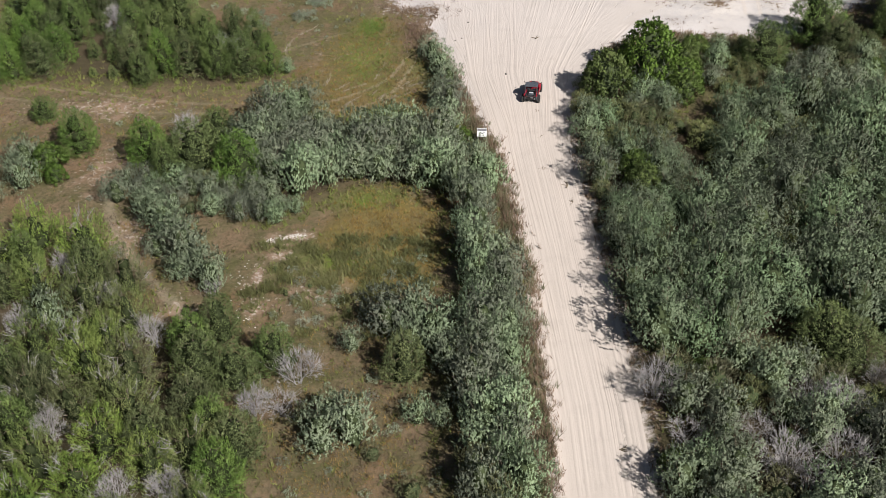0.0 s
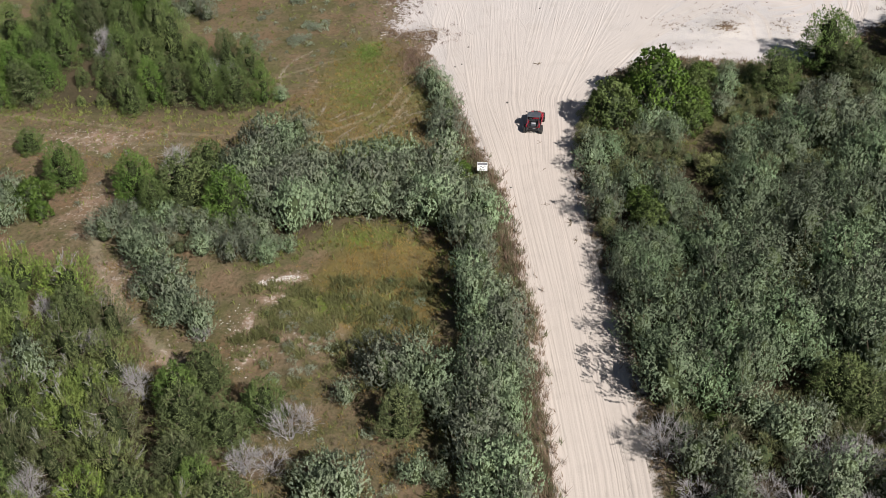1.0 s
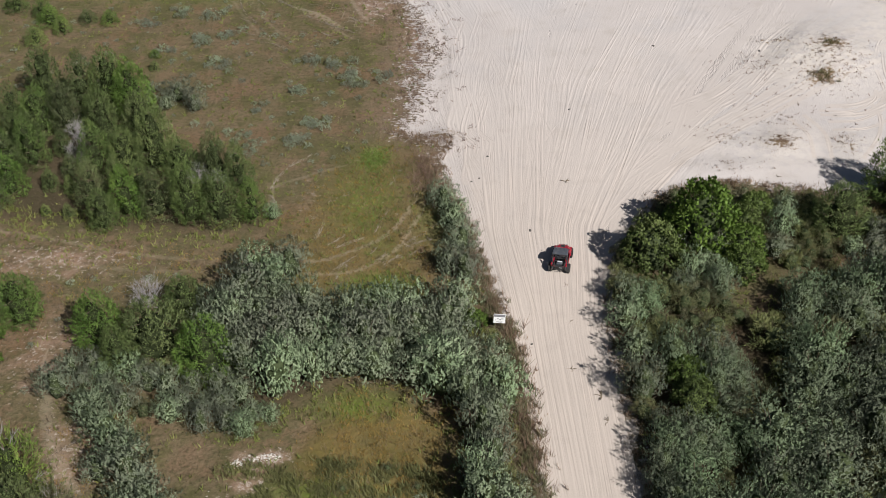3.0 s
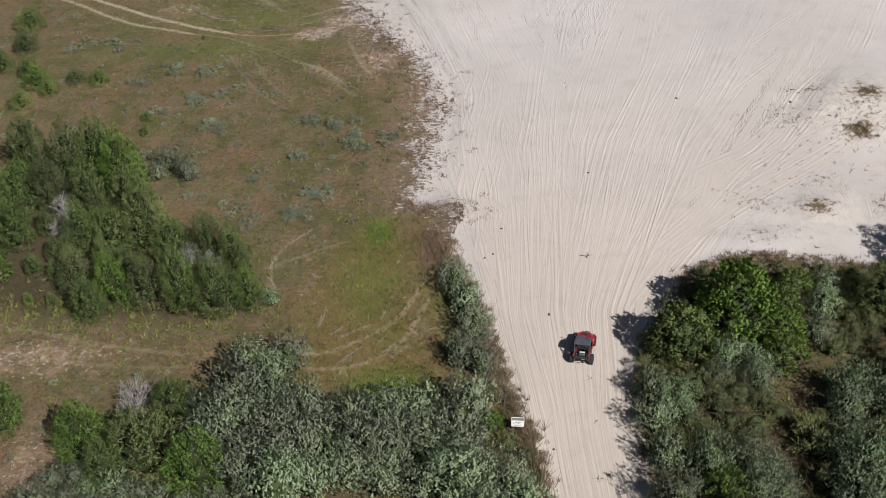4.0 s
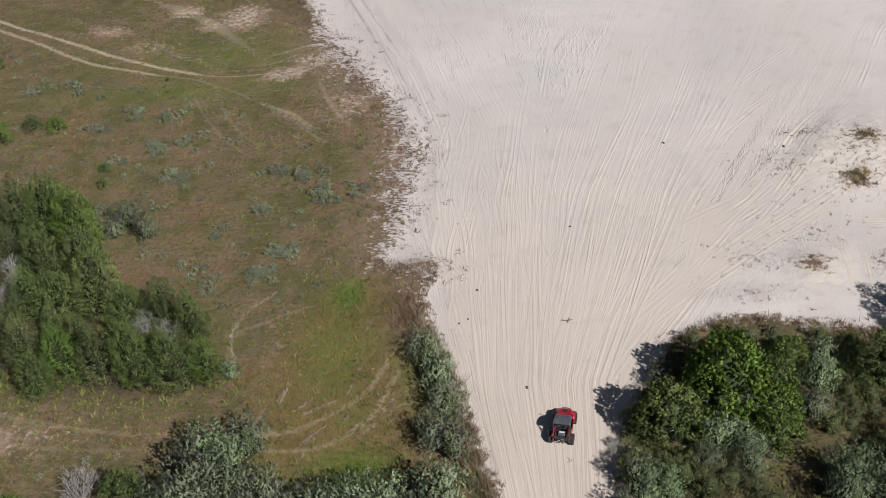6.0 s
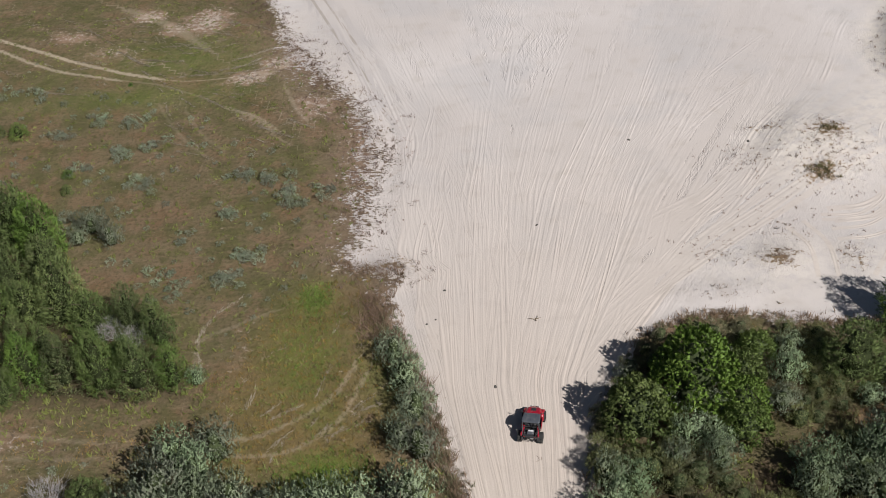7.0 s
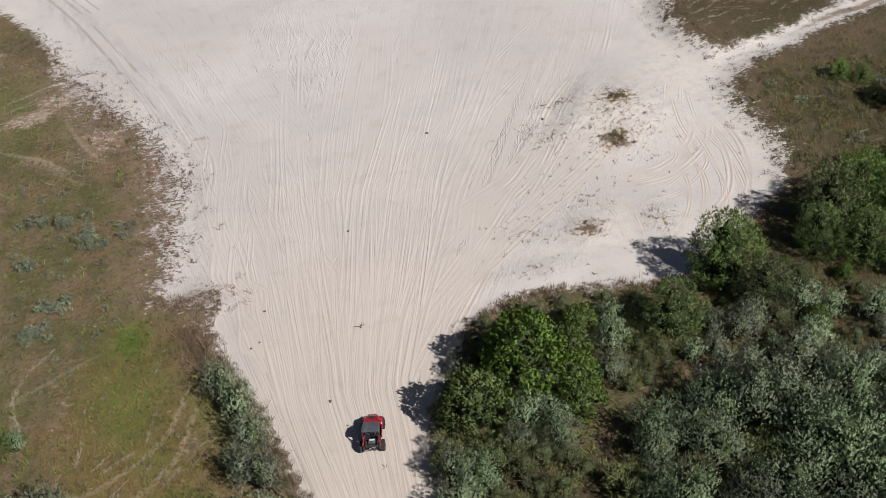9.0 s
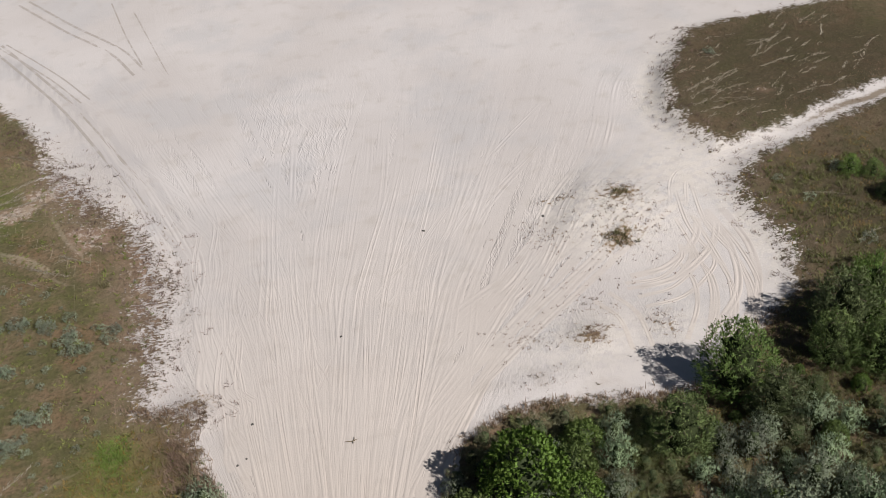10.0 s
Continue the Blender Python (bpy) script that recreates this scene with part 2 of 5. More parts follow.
def paint(name, col, rough=0.4, metal=0.0, wear=(0.3, 0.27, 0.23), amount=0.25):
    """Paint, plastic or metal with a little dust and wear."""
    mat, nt, bsdf = node_mat(name, rough)
    pos = place(nt)
    dust = step(nt, noise_of(nt, pos, 4.0, 5.0, 0.65), 0.5, 0.8)
    nt.links.new(blend(nt, calc(nt, "MULTIPLY", dust, amount), col, wear), bsdf.inputs["Base Color"])
    nt.links.new(calc(nt, "MULTIPLY_ADD", dust, 0.3, rough), bsdf.inputs["Roughness"])
    bsdf.inputs["Metallic"].default_value = metal
    bsdf.inputs["Specular IOR Level"].default_value = 0.5
    return mat


M_GROUND, M_TRACK, M_MARK = ground_material(), track_material(), track_material("damp sand in a fresh wheel mark", 0.7)
M_WILLOW = leaf_material("willow leaves", (0.138, 0.176, 0.104), (0.206, 0.250, 0.152), (0.290, 0.330, 0.218), hue=0.472, rough=0.65, through_leaf=0.22, gloss=0.1, vary=1.4, mottle=0.5)
M_WILLOW_GREEN = leaf_material("green willow leaves", (0.106, 0.146, 0.080), (0.158, 0.207, 0.117), (0.218, 0.264, 0.160), hue=0.472, rough=0.65, through_leaf=0.22, gloss=0.1, vary=1.2, mottle=0.45)
M_PINE_OLD = leaf_material("yellowing pine needles", (0.050, 0.074, 0.019), (0.152, 0.194, 0.047), (0.330, 0.370, 0.100), gloss=0.1, vary=1.4)
M_PINE = leaf_material("pine needles", (0.042, 0.066, 0.019), (0.106, 0.150, 0.040), (0.225, 0.278, 0.080), gloss=0.1, vary=1.2)
M_LUSH = leaf_material("bright shrub leaves", (0.056, 0.096, 0.016), (0.096, 0.150, 0.025), (0.158, 0.216, 0.043), hue=0.486, gloss=0.15, vary=0.6)
M_DARK = leaf_material("dark shrub leaves", (0.036, 0.062, 0.016), (0.104, 0.158, 0.035), (0.240, 0.298, 0.072), rough=0.55, gloss=0.15, vary=1.15)
M_OLIVE = leaf_material("broom leaves", (0.078, 0.088, 0.032), (0.156, 0.166, 0.066), (0.25, 0.245, 0.118))
M_SAGE = leaf_material("sage leaves", (0.115, 0.142, 0.09), (0.205, 0.24, 0.16), (0.32, 0.35, 0.25))
M_DRY = leaf_material("dry grass blades", (0.075, 0.059, 0.032), (0.148, 0.112, 0.062), (0.235, 0.182, 0.106), rough=0.7, gloss=0.15)
M_RUST = leaf_material("dry weed stalks", (0.085, 0.058, 0.038), (0.18, 0.122, 0.085), (0.32, 0.235, 0.17), rough=0.8, gloss=0.1)
M_PALE = leaf_material("bleached grass stalks", (0.14, 0.12, 0.08), (0.235, 0.20, 0.145), (0.34, 0.305, 0.24), rough=0.8, gloss=0.1)
M_STRAW = leaf_material("olive grass blades", (0.070, 0.067, 0.028), (0.134, 0.120, 0.052), (0.215, 0.182, 0.086), rough=0.7, gloss=0.1)
M_OCHRE = leaf_material("ochre grass blades", (0.105, 0.072, 0.026), (0.195, 0.126, 0.046), (0.30, 0.20, 0.085), rough=0.7, gloss=0.1)
M_HERB = leaf_material("low herb leaves", (0.060, 0.070, 0.020), (0.130, 0.140, 0.040), (0.24, 0.235, 0.08), rough=0.6, gloss=0.15)
M_FRESH = leaf_material("fresh grass blades", (0.060, 0.095, 0.016), (0.115, 0.175, 0.028), (0.19, 0.25, 0.06), rough=0.6)
M_GREEN = leaf_material("green grass blades", (0.085, 0.080, 0.028), (0.175, 0.138, 0.052), (0.29, 0.215, 0.10), rough=0.6)
# core colours: inner growth with the shade between leaves put into the tone
M_INNER_SHADE = bark_material("inner leaves and twigs with shade in the tone", (0.028, 0.038, 0.017), (0.068, 0.084, 0.040), 12.0)
# the same cores with deeper gap shade painted in, for pines and bushes
M_DEEP_SHADE = bark_material("inner twigs with deep gap shade", (0.016, 0.022, 0.009), (0.038, 0.046, 0.020), 12.0)
M_BARK = bark_material("brown bark", (0.10, 0.075, 0.05), (0.19, 0.16, 0.12))
M_DEAD = bark_material("bleached dead wood", (0.20, 0.185, 0.18), (0.37, 0.35, 0.345))
M_RED = paint("red body plastic", (0.24, 0.006, 0.017), 0.3, amount=0.18)
M_BLACK = paint("black plastic", (0.022, 0.023, 0.026), 0.45, amount=0.3)
M_ROOF = paint("grey roof plastic", (0.058, 0.064, 0.076), 0.4, amount=0.3)
M_RUBBER = paint("tyre rubber", (0.018, 0.018, 0.018), 0.85, amount=0.35)
M_STEEL = paint("steel", (0.45, 0.45, 0.46), 0.35, 0.9, amount=0.2)
M_TUBE = paint("black tube", (0.03, 0.03, 0.032), 0.35, amount=0.1)
M_SIGN = paint("white sign face", (0.78, 0.78, 0.77), 0.4, amount=0.1)
M_SIGN_GREY = paint("grey sign band", (0.20, 0.20, 0.215), 0.5, amount=0.15)
M_CAN = paint("pale grey plastic", (0.42, 0.42, 0.43), 0.5, amount=0.3)
M_LAMP = paint("red lamp glass", (0.30, 0.01, 0.01), 0.15, amount=0.05)
M_CLOD = bark_material("crusted pale sand", (0.45, 0.41, 0.37), (0.56, 0.52, 0.48))
M_STONE = paint("dark stone", (0.06, 0.055, 0.05), 0.9, amount=0.3)

# ---- plan of the place ----
SAND_WEST = [(3.7, -900), (3.7, 43), (4.0, 50), (3.7, 56.5), (4.0, 62), (3.3, 66.6), (2.9, 73.3), (2.1, 79), (0.7, 82.8), (-0.1, 87), (-1.7, 92.8),
             (-2.9, 96), (-3.2, 99), (-2.3, 101.3), (-6.2, 102.8), (-4.6, 107), (-4.0, 111.5), (-3.9, 119.3), (-7.2, 126.5), (-12, 135.5),
             (-15, 144), (-24, 160), (-60, 215), (-300, 500)]
SAND_EAST = [(500, 300), (120, 146), (75, 138), (59.5, 139.2), (51.5, 139.4), (46.1, 138.7), (43.6, 135), (40.6, 130.6), (38.8, 126.1), (38.8, 122.2),
             (40.2, 118.5), (44.4, 118.9), (49.2, 120.7), (53.4, 122.2), (58.4, 123.3), (90, 134), (91, 131), (57.2, 121.0), (52.1, 119.8), (47.9, 118.2), (43.2, 116.3), (41.4, 115.4),
             (39, 112.5), (39, 108.6), (39.6, 104.7), (38.2, 100.5), (33.7, 97.1), (28.4, 93.4), (25.2, 93.8), (20, 95.1), (16, 95.1), (12.2, 93.2),
             (10.6, 89.6), (9.2, 87), (8.3, 83.4), (7.9, 79), (8.3, 73), (8.5, 66.8), (8.9, 61.8), (9.3, 56.2), (9.5, 51), (9.4, 43.6), (9.4, -900)]
SAND = np.array(SAND_WEST + SAND_EAST, float)
ISLANDS = [(30.9, 114.8, 2.2, 1.9, 0.9), (29.0, 109.7, 2.0, 1.7, 1.0), (23.6, 100.3, 1.6, 1.6, 0.9), (28.8, 99.7, 1.4, 2.2, 0.5), (26.4, 116.2, 2.6, 0.9, 0.55),
           (19.5, 101.5, 3.2, 2.2, 0.35), (-3.2, 102.4, 1.8, 1.1, 0.9), (43.5, 117.6, 1.8, 0.45, 0.6), (48, 119.0, 2.0, 0.45, 0.5), (53, 120.9, 2.0, 0.45, 0.5), (37.6, 128, 1.0, 4.5, 0.35), (30.5, 112.0, 4.5, 4.5, 0.42), (27, 107, 8, 8, 0.1), (24, 112, 4, 2.5, 0.35), (24.5, 103.5, 3.0, 2.0, 0.3), (19.8, 97.2, 4.0, 1.3, 0.3)]


def along(pts, p):
    """Distance of the points p (n, 2) to a polyline."""
    pts = np.asarray(pts, float)
    best = np.full(len(p), 1e9)
    for a, b in zip(pts[:-1], pts[1:]):
        d = b - a
        t = np.clip(((p - a) @ d) / (d @ d), 0, 1)
        best = np.minimum(best, np.hypot(*(p - a - t[:, None] * d).T))
    return best


def curve(pts, n=8):
    """A smooth line through a few points."""
    p = np.asarray(pts, float)
    p = np.vstack([2 * p[0] - p[1], p, 2 * p[-1] - p[-2]])
    t = np.linspace(0, 1, n, endpoint=False)[:, None]
    out = [0.5 * (2 * b + (c - a) * t + (2 * a - 5 * b + 4 * c - d) * t ** 2 + (3 * b - a - 3 * c + d) * t ** 3) for a, b, c, d in zip(p[:-3], p[1:-2], p[2:-1], p[3:])]
    return np.vstack(out + [p[-2:-1]])


def inside(poly, p):
    poly = np.asarray(poly, float)
    hit = np.zeros(len(p), bool)
    for a, b in zip(poly, np.roll(poly, -1, 0)):
        cross = (a[1] > p[:, 1]) != (b[1] > p[:, 1])
        dy = b[1] - a[1] if b[1] != a[1] else 1e-9
        hit ^= cross & (p[:, 0] < (b[0] - a[0]) * (p[:, 1] - a[1]) / dy + a[0])
    return hit


def sand_depth(p):
    """Metres inside the sand (minus: outside it)."""
    return np.where(inside(SAND, p), 1, -1) * along(np.vstack([SAND, SAND[:1]]), p)


def spots(p, rows):
    """Soft blots: x, y, half width, half depth."""
    out = np.zeros(len(p))
    for x, y, a, b, *k in rows:
        out = np.maximum(out, (k[0] if k else 1.0) * np.exp(-(((p[:, 0] - x) / a) ** 2 + ((p[:, 1] - y) / b) ** 2)))
    return out


def area(poly, p, soft=1.5):
    poly = np.asarray(poly, float)
    d = np.where(inside(poly, p), 1, -1) * along(np.vstack([poly, poly[:1]]), p)
    return np.clip(0.5 + d / soft, 0, 1)


def drive_middle(y):
    return np.interp(y, [30, 50, 66, 79, 90, 110, 150], [6.6, 6.7, 5.9, 5.0, 4.8, 8.5, 20])


def drive_half(y):
    return np.interp(y, [30, 66, 80, 90, 100, 120, 150], [2.8, 2.6, 2.8, 4.2, 7.0, 12.5, 19])


def relief(p):
    """Height of the ground: gentle swells, a low lip where turf meets sand."""
    x, y = p.T
    h = 0.07 * np.sin(x * 0.31 + 1.3 * np.sin(y * 0.11)) * np.sin(y * 0.23 + 0.7) + 0.04 * np.sin(x * 0.83 + y * 0.57) * np.sin(y * 0.9 - x * 0.2)
    sd = sand_depth(p)
    h = h * np.clip(1.2 - sd * 0.25, 0.3, 1) + 0.16 * np.clip(0.5 - sd, 0, 1) * np.clip((sd + 9) / 8, 0, 1)
    rough = 0.5 + 0.5 * np.sin(x * 2.3 + 2 * np.sin(y * 1.7)) * np.sin(y * 2.6 + 1.5 * np.sin(x * 1.9))
    bank = np.clip((sd + 2.2) / -2.0 + 1.9, 0, 1) * spots(p, [(41, 127, 5, 12, 1.0)])      # crumbling bank below the north-east turf
    h += bank * (0.55 + 0.25 * rough) * np.clip(1.2 - (p[:, 0] - 37) / 40, 0.3, 1)
    rim = np.clip((x - 24.6 - 0.55 * np.clip(y - 114, -3, 6)) / 2.4, 0, 1)                 # hummock with a steep western side
    h += spots(p, [(30, 113.5, 5.5, 4.5, 0.75)]) * rim * (0.65 + 0.35 * rough)
    return h + spots(p, [(23.5, 100.2, 2.6, 2.0, 0.35), (20.5, 97.0, 5.0, 1.5, 0.22), (28.5, 99.5, 1.8, 2.4, 0.15)]) * (0.6 + 0.4 * rough)


FIELD = [(-11.6, 68.3), (-8.5, 73.7), (-2.5, 71.5), (-2.6, 66), (-4.2, 62.6), (-9.7, 62.8)]
HOLLOW = [(-14.5, 84), (-13.5, 92), (-11, 98), (-8, 101.5), (-5.2, 100), (-4.6, 94), (-3, 88), (-4, 83)]
RUTS = [([(-47.1, 144.4), (-42.9, 141.6), (-37.9, 138.4), (-32.8, 135.2), (-28, 132.6), (-24.5, 131)], 0.36, 0.9),     # line, half width, strength
        ([(-46.6, 142.6), (-40.5, 138.3), (-36.4, 135.2), (-33.1, 133.3), (-28.1, 131.3)], 0.34, 0.75),
        ([(-24.5, 131), (-21.7, 130.3), (-18.9, 130.2), (-16.5, 130.5), (-14.2, 131.1), (-12.2, 132.3)], 0.14, 0.45),
        ([(-28.1, 131.3), (-24, 129.9), (-21, 128.1), (-18.8, 126.4), (-16.1, 123.8), (-11.8, 119)], 0.2, 0.22),
        ([(-14.7, 87.1), (-11.6, 86.9), (-8.6, 88.4), (-6.8, 89.9), (-5.4, 92.6)], 0.3, 0.42), ([(-12.6, 85.4), (-9.4, 85.6), (-7.1, 87), (-6, 88.5), (-4.7, 91.8)], 0.3, 0.38),
        ([(-29.5, 144.8), (-26.4, 142.5), (-23.4, 139.5), (-20.7, 135.9)], 0.8, 0.35), ([(-16, 93.5), (-15.9, 96.1), (-14.3, 97), (-11.2, 98.5)], 0.3, 0.2),
        ([(-28.5, 76), (-26.5, 70), (-23.5, 65), (-19.5, 60)], 0.7, 0.32), ([(-44, 93.5), (-36, 91.2), (-30.9, 89.8), (-27.4, 88.7), (-21.5, 87.4)], 0.32, 0.22), ([(-44, 91.5), (-36, 88.9), (-28, 86.8), (-20, 86)], 0.3, 0.16),
        ([(-23.5, 126.5), (-21.7, 122.7), (-19.8, 119.7), (-18.5, 118.2)], 0.25, 0.16), ([(-20.9, 125), (-19.1, 121.3), (-17.2, 118.9)], 0.25, 0.14),
        ([(-17.5, 125.4), (-14.8, 123.4), (-12.9, 121.2)], 0.3, 0.5), ([(-16.8, 129.6), (-15, 130), (-12.6, 131.4)], 0.3, 0.5), ([(-12.5, 127.4), (-11.6, 124.6), (-10.5, 122.3)], 0.3, 0.3)]
PATCHY = [(-5.0, 88.5, 1.3, 2.6, 0.42), (-13.2, 95, 1.1, 4, 0.4), (-10.5, 90, 1.2, 1.6, 0.3), (-31, 87.5, 8, 2.6, 0.58), (-29, 78, 3, 5, 0.5), (-25, 69, 2.8, 6, 0.58), (-20.5, 61, 2, 3, 0.5), (-12, 62.5, 4.5, 3, 0.45), (-27, 143, 2.2, 1.6, 0.9), (-24, 140.2, 1.8, 1.6, 0.8), (-34, 140, 3.4, 1.6, 0.6), (-29.5, 136.4, 3.4, 1.4, 0.6), (-26, 134, 3, 1.1, 0.45), (-10.8, 124.5, 1.6, 2.6, 0.6), (-5.6, 118.5, 1.6, 3.6, 0.7), (-14.0, 68.2, 1.5, 0.8), (-12.6, 68.6, 1.1, 0.6), (-15.5, 64.2, 0.6, 1.6, 0.85), (-15.3, 60.8, 0.7, 1.6, 0.8), (-11.9, 61.8, 1.4, 0.7, 0.75), (-14, 66.4, 1.2, 0.8, 0.85),
          (-21, 141, 2.6, 2.8), (-13, 132, 2.5, 1.5), (-16, 130, 2.2, 1.4), (-9.5, 124, 2.6, 2.6, 0.7), (-6.2, 116, 1.6, 6, 0.55), (44, 127, 3.5, 2.0, 0.3), (47, 126, 4, 2, 0.3)]


def trails(p, lines):
    """For the nearest foot or wheel trail: the signed distance in half widths, and how worn it is."""
    best, sign, wear = np.full(len(p), 99.0), np.ones(len(p)), np.zeros(len(p))
    for line, w, k in lines:
        pts, w = curve(line), w * 0.7
        for a, b in zip(pts[:-1], pts[1:]):
            d = b - a
            t = np.clip(((p - a) @ d) / (d @ d), 0, 1)
            off = p - a - t[:, None] * d
            dist = np.hypot(*off.T) / w
            near = dist < best
            best = np.where(near, dist, best)
            sign = np.where(near, np.sign(d[0] * off[:, 1] - d[1] * off[:, 0] + 1e-9), sign)
            wear = np.where(near, k * 0.85, wear)
    return best * sign, wear


def churned(p):
    """Where many wheels have turned up greyer sand."""
    lines = [([(-18.4, 160), (-12.4, 145.9), (-8.0, 135.5), (-5.8, 129.2), (-3.4, 122), (-2, 115)], 0.55, 0.9), ([(-16.6, 158), (-10.6, 145.9), (-6.2, 135.5), (-4, 129), (-2, 121)], 0.5, 0.8),
             ([(0, 99), (1.5, 106), (1, 114), (-1, 124)], 2.2, 0.5), ([(5, 99), (6, 110), (9, 122)], 2.5, 0.3)]
    return np.maximum.reduce([k * np.exp(-(along(curve(line), p) / w) ** 2) for line, w, k in lines])


def crusted(p, sd):
    """Pale dry crust on hummocks, along the crumbling bank and in the frayed western margin."""
    edge = np.exp(-((sd - 0.8) / 1.6) ** 2) * spots(p, [(40, 127, 7, 14), (39, 108, 4, 9, 0.8), (-8, 128, 7, 20, 0.35)])
    return np.clip(np.maximum(edge, spots(p, [(29.5, 113, 5, 5, 0.9), (23, 100, 5, 3.5, 0.6), (29, 99.5, 3, 3, 0.5), (37, 117, 4, 5, 0.7)])), 0, 1)


GRID = {}


def surface(p):
    """Height of the ground as it is meshed."""
    gx, gy, z = GRID["x"], GRID["y"], GRID["z"]
    i = np.clip(np.searchsorted(gx, p[:, 0]) - 1, 0, len(gx) - 2)
    j = np.clip(np.searchsorted(gy, p[:, 1]) - 1, 0, len(gy) - 2)
    u, v = (p[:, 0] - gx[i]) / (gx[i + 1] - gx[i]), (p[:, 1] - gy[j]) / (gy[j + 1] - gy[j])
    return (z[j, i] * (1 - u) + z[j, i + 1] * u) * (1 - v) + (z[j + 1, i] * (1 - u) + z[j + 1, i + 1] * u) * v


# ---- ground ----
def ground():
    gx = np.concatenate([-np.geomspace(2600, 62, 14), np.arange(-52, 62.1, 0.6), np.geomspace(70, 2600, 14)])
    gy = np.concatenate([-np.geomspace(2600, 20, 12), np.arange(0, 34, 4), np.arange(36, 178.1, 0.6), np.geomspace(186, 3600, 14)])
    xx, yy = np.meshgrid(gx, gy)
    p = np.stack([xx.ravel(), yy.ravel()], 1)
    near = (p[:, 0] > -60) & (p[:, 0] < 70) & (p[:, 1] > 5) & (p[:, 1] < 182)
    z = np.where(near, relief(p), 0)
    nx, ny = len(gx), len(gy)
    i = (np.arange(ny - 1)[:, None] * nx + np.arange(nx - 1)[None]).ravel()
    GRID.update(x=gx, y=gy, z=z.reshape(ny, nx))
    me = mesh_of("ground", np.c_[p, z], np.stack([i, i + 1, i + nx + 1, i + nx], 1), M_GROUND, True)
    sd = np.clip(sand_depth(p), -30, 30)
    half, mid = drive_half(p[:, 1]), drive_middle(p[:, 1])
    u = (p[:, 0] - mid) / half
    fields = {
        "sand": sd,
        "rag": np.maximum(spots(p, [(-5.6, 113.5, 5, 11), (-11.5, 131, 5.5, 9), (-3.2, 101.2, 2.6, 2.6, 0.7)]), np.maximum(spots(p, [(41, 108, 4, 9, 0.5), (40, 124, 3, 8, 0.35), (40.5, 117, 2, 3, 0.5)]), 0.12)),
        "road": np.clip((128 - p[:, 1]) / 45, 0, 1) * np.exp(-np.clip(np.abs(u) - 0.9, 0, 9) ** 2 * 3) * 0.9,
        "green": np.maximum(spots(p, [(-8.5, 99.2, 1.3, 1.6), (-7.2, 83.6, 2.2, 1.6), (-8, 72.5, 2.5, 1.2), (-9.2, 65.5, 3, 1.5), (-4, 92, 1.5, 3, 0.5), (-8.8, 94, 2.6, 4.5, 0.5), (-7.5, 88, 1.5, 1.5, 0.4), (-25, 128, 12, 2.0, 0.35), (-22, 134, 10, 4, 0.35)]),
                            0.14 * area(FIELD, p)),
        "ochre": np.maximum(area(FIELD, p), 0.75 * area(HOLLOW, p, 3)),
        "bare": 0.8 * spots(p, PATCHY),
        "strip": np.exp(-(along(curve([(44.6, 118.2), (46.2, 118.8), (48.9, 119.7), (51.4, 120.6), (53.7, 121.2), (57.7, 122.0), (75, 128)]), p) / 0.42) ** 2) * np.clip((p[:, 0] - 44) / 10, 0, 1),
        "streaky": np.exp(-np.clip(np.abs(u) - 0.9, 0, 9) ** 2 * 2) * np.clip((142 - p[:, 1]) / 35, 0.12, 1),
        "tuft": spots(p, ISLANDS),
        "crust": crusted(p, sd),
        "fan": np.clip((sd - 0.5) / 2, 0, 1) * np.maximum(spots(p, [(5, 112, 12, 24), (6, 92, 5, 18, 0.8), (4, 126, 12, 14, 1.0), (16, 112, 12, 12, 0.8)]), 0.08),
        "churn": churned(p),
        "dark_turf": np.clip(np.maximum.reduce([area(poly, p, 2) for poly in THICKETS] + [spots(p, [(52, 129, 18, 14, 1.25), (50, 108, 14, 12, 1.1), (36, 90, 12, 7, 0.8)])]), 0, 1),
    }
    for k, side in enumerate("ab"):
        fields["trail_" + side], fields["wear_" + side] = trails(p, RUTS[k::2])
    for name, values in fields.items():
        me.attributes.new(name, "FLOAT", "POINT").data.foreach_set("value", values.astype(np.float32))
    flow = np.stack([u * 16.0 + 0.6 * np.sin(p[:, 1] * 0.05), p[:, 1] * 0.10, np.zeros(len(p))], 1)
    me.attributes.new("flow", "FLOAT_VECTOR", "POINT").data.foreach_set("vector", flow.ravel().astype(np.float32))
    return tagged(new("ground", me), "pale dune sand with wheel ruts giving way to dry brown turf", "ground", kind="structure")


HEDGE = [(-0.7, 36), (-0.8, 52), (-0.4, 62.6), (-0.9, 68.9), (-1.8, 74), (-1.0, 80), (0.0, 80.5), (0.7, 79.3), (1.1, 74), (1.5, 66), (1.9, 60), (1.9, 52), (1.8, 36)]
BAND = [(-14.8, 71.5), (-12.5, 72.4), (-8.5, 75.2), (-5.0, 74.2), (-2.2, 73), (-0.6, 78), (-0.8, 81), (-4.2, 79.6), (-10.2, 80.2), (-14.2, 83.5), (-18, 80.5), (-18, 76)]
EAST_WOOD = [(10.6, 37), (10.6, 50), (10.4, 57), (10.0, 63), (13.5, 64), (16.5, 70), (20, 76), (22, 79.5), (24, 81.5), (27, 81), (36, 79.5), (42, 78), (35, 62), (25, 37)]
EAST_EDGE = [(9.9, 63), (9.4, 68), (9.2, 75), (9.1, 82), (10.2, 83.2), (14, 82.6), (17, 82), (21.5, 81.5), (19.5, 76), (16, 70), (13, 64.5)]
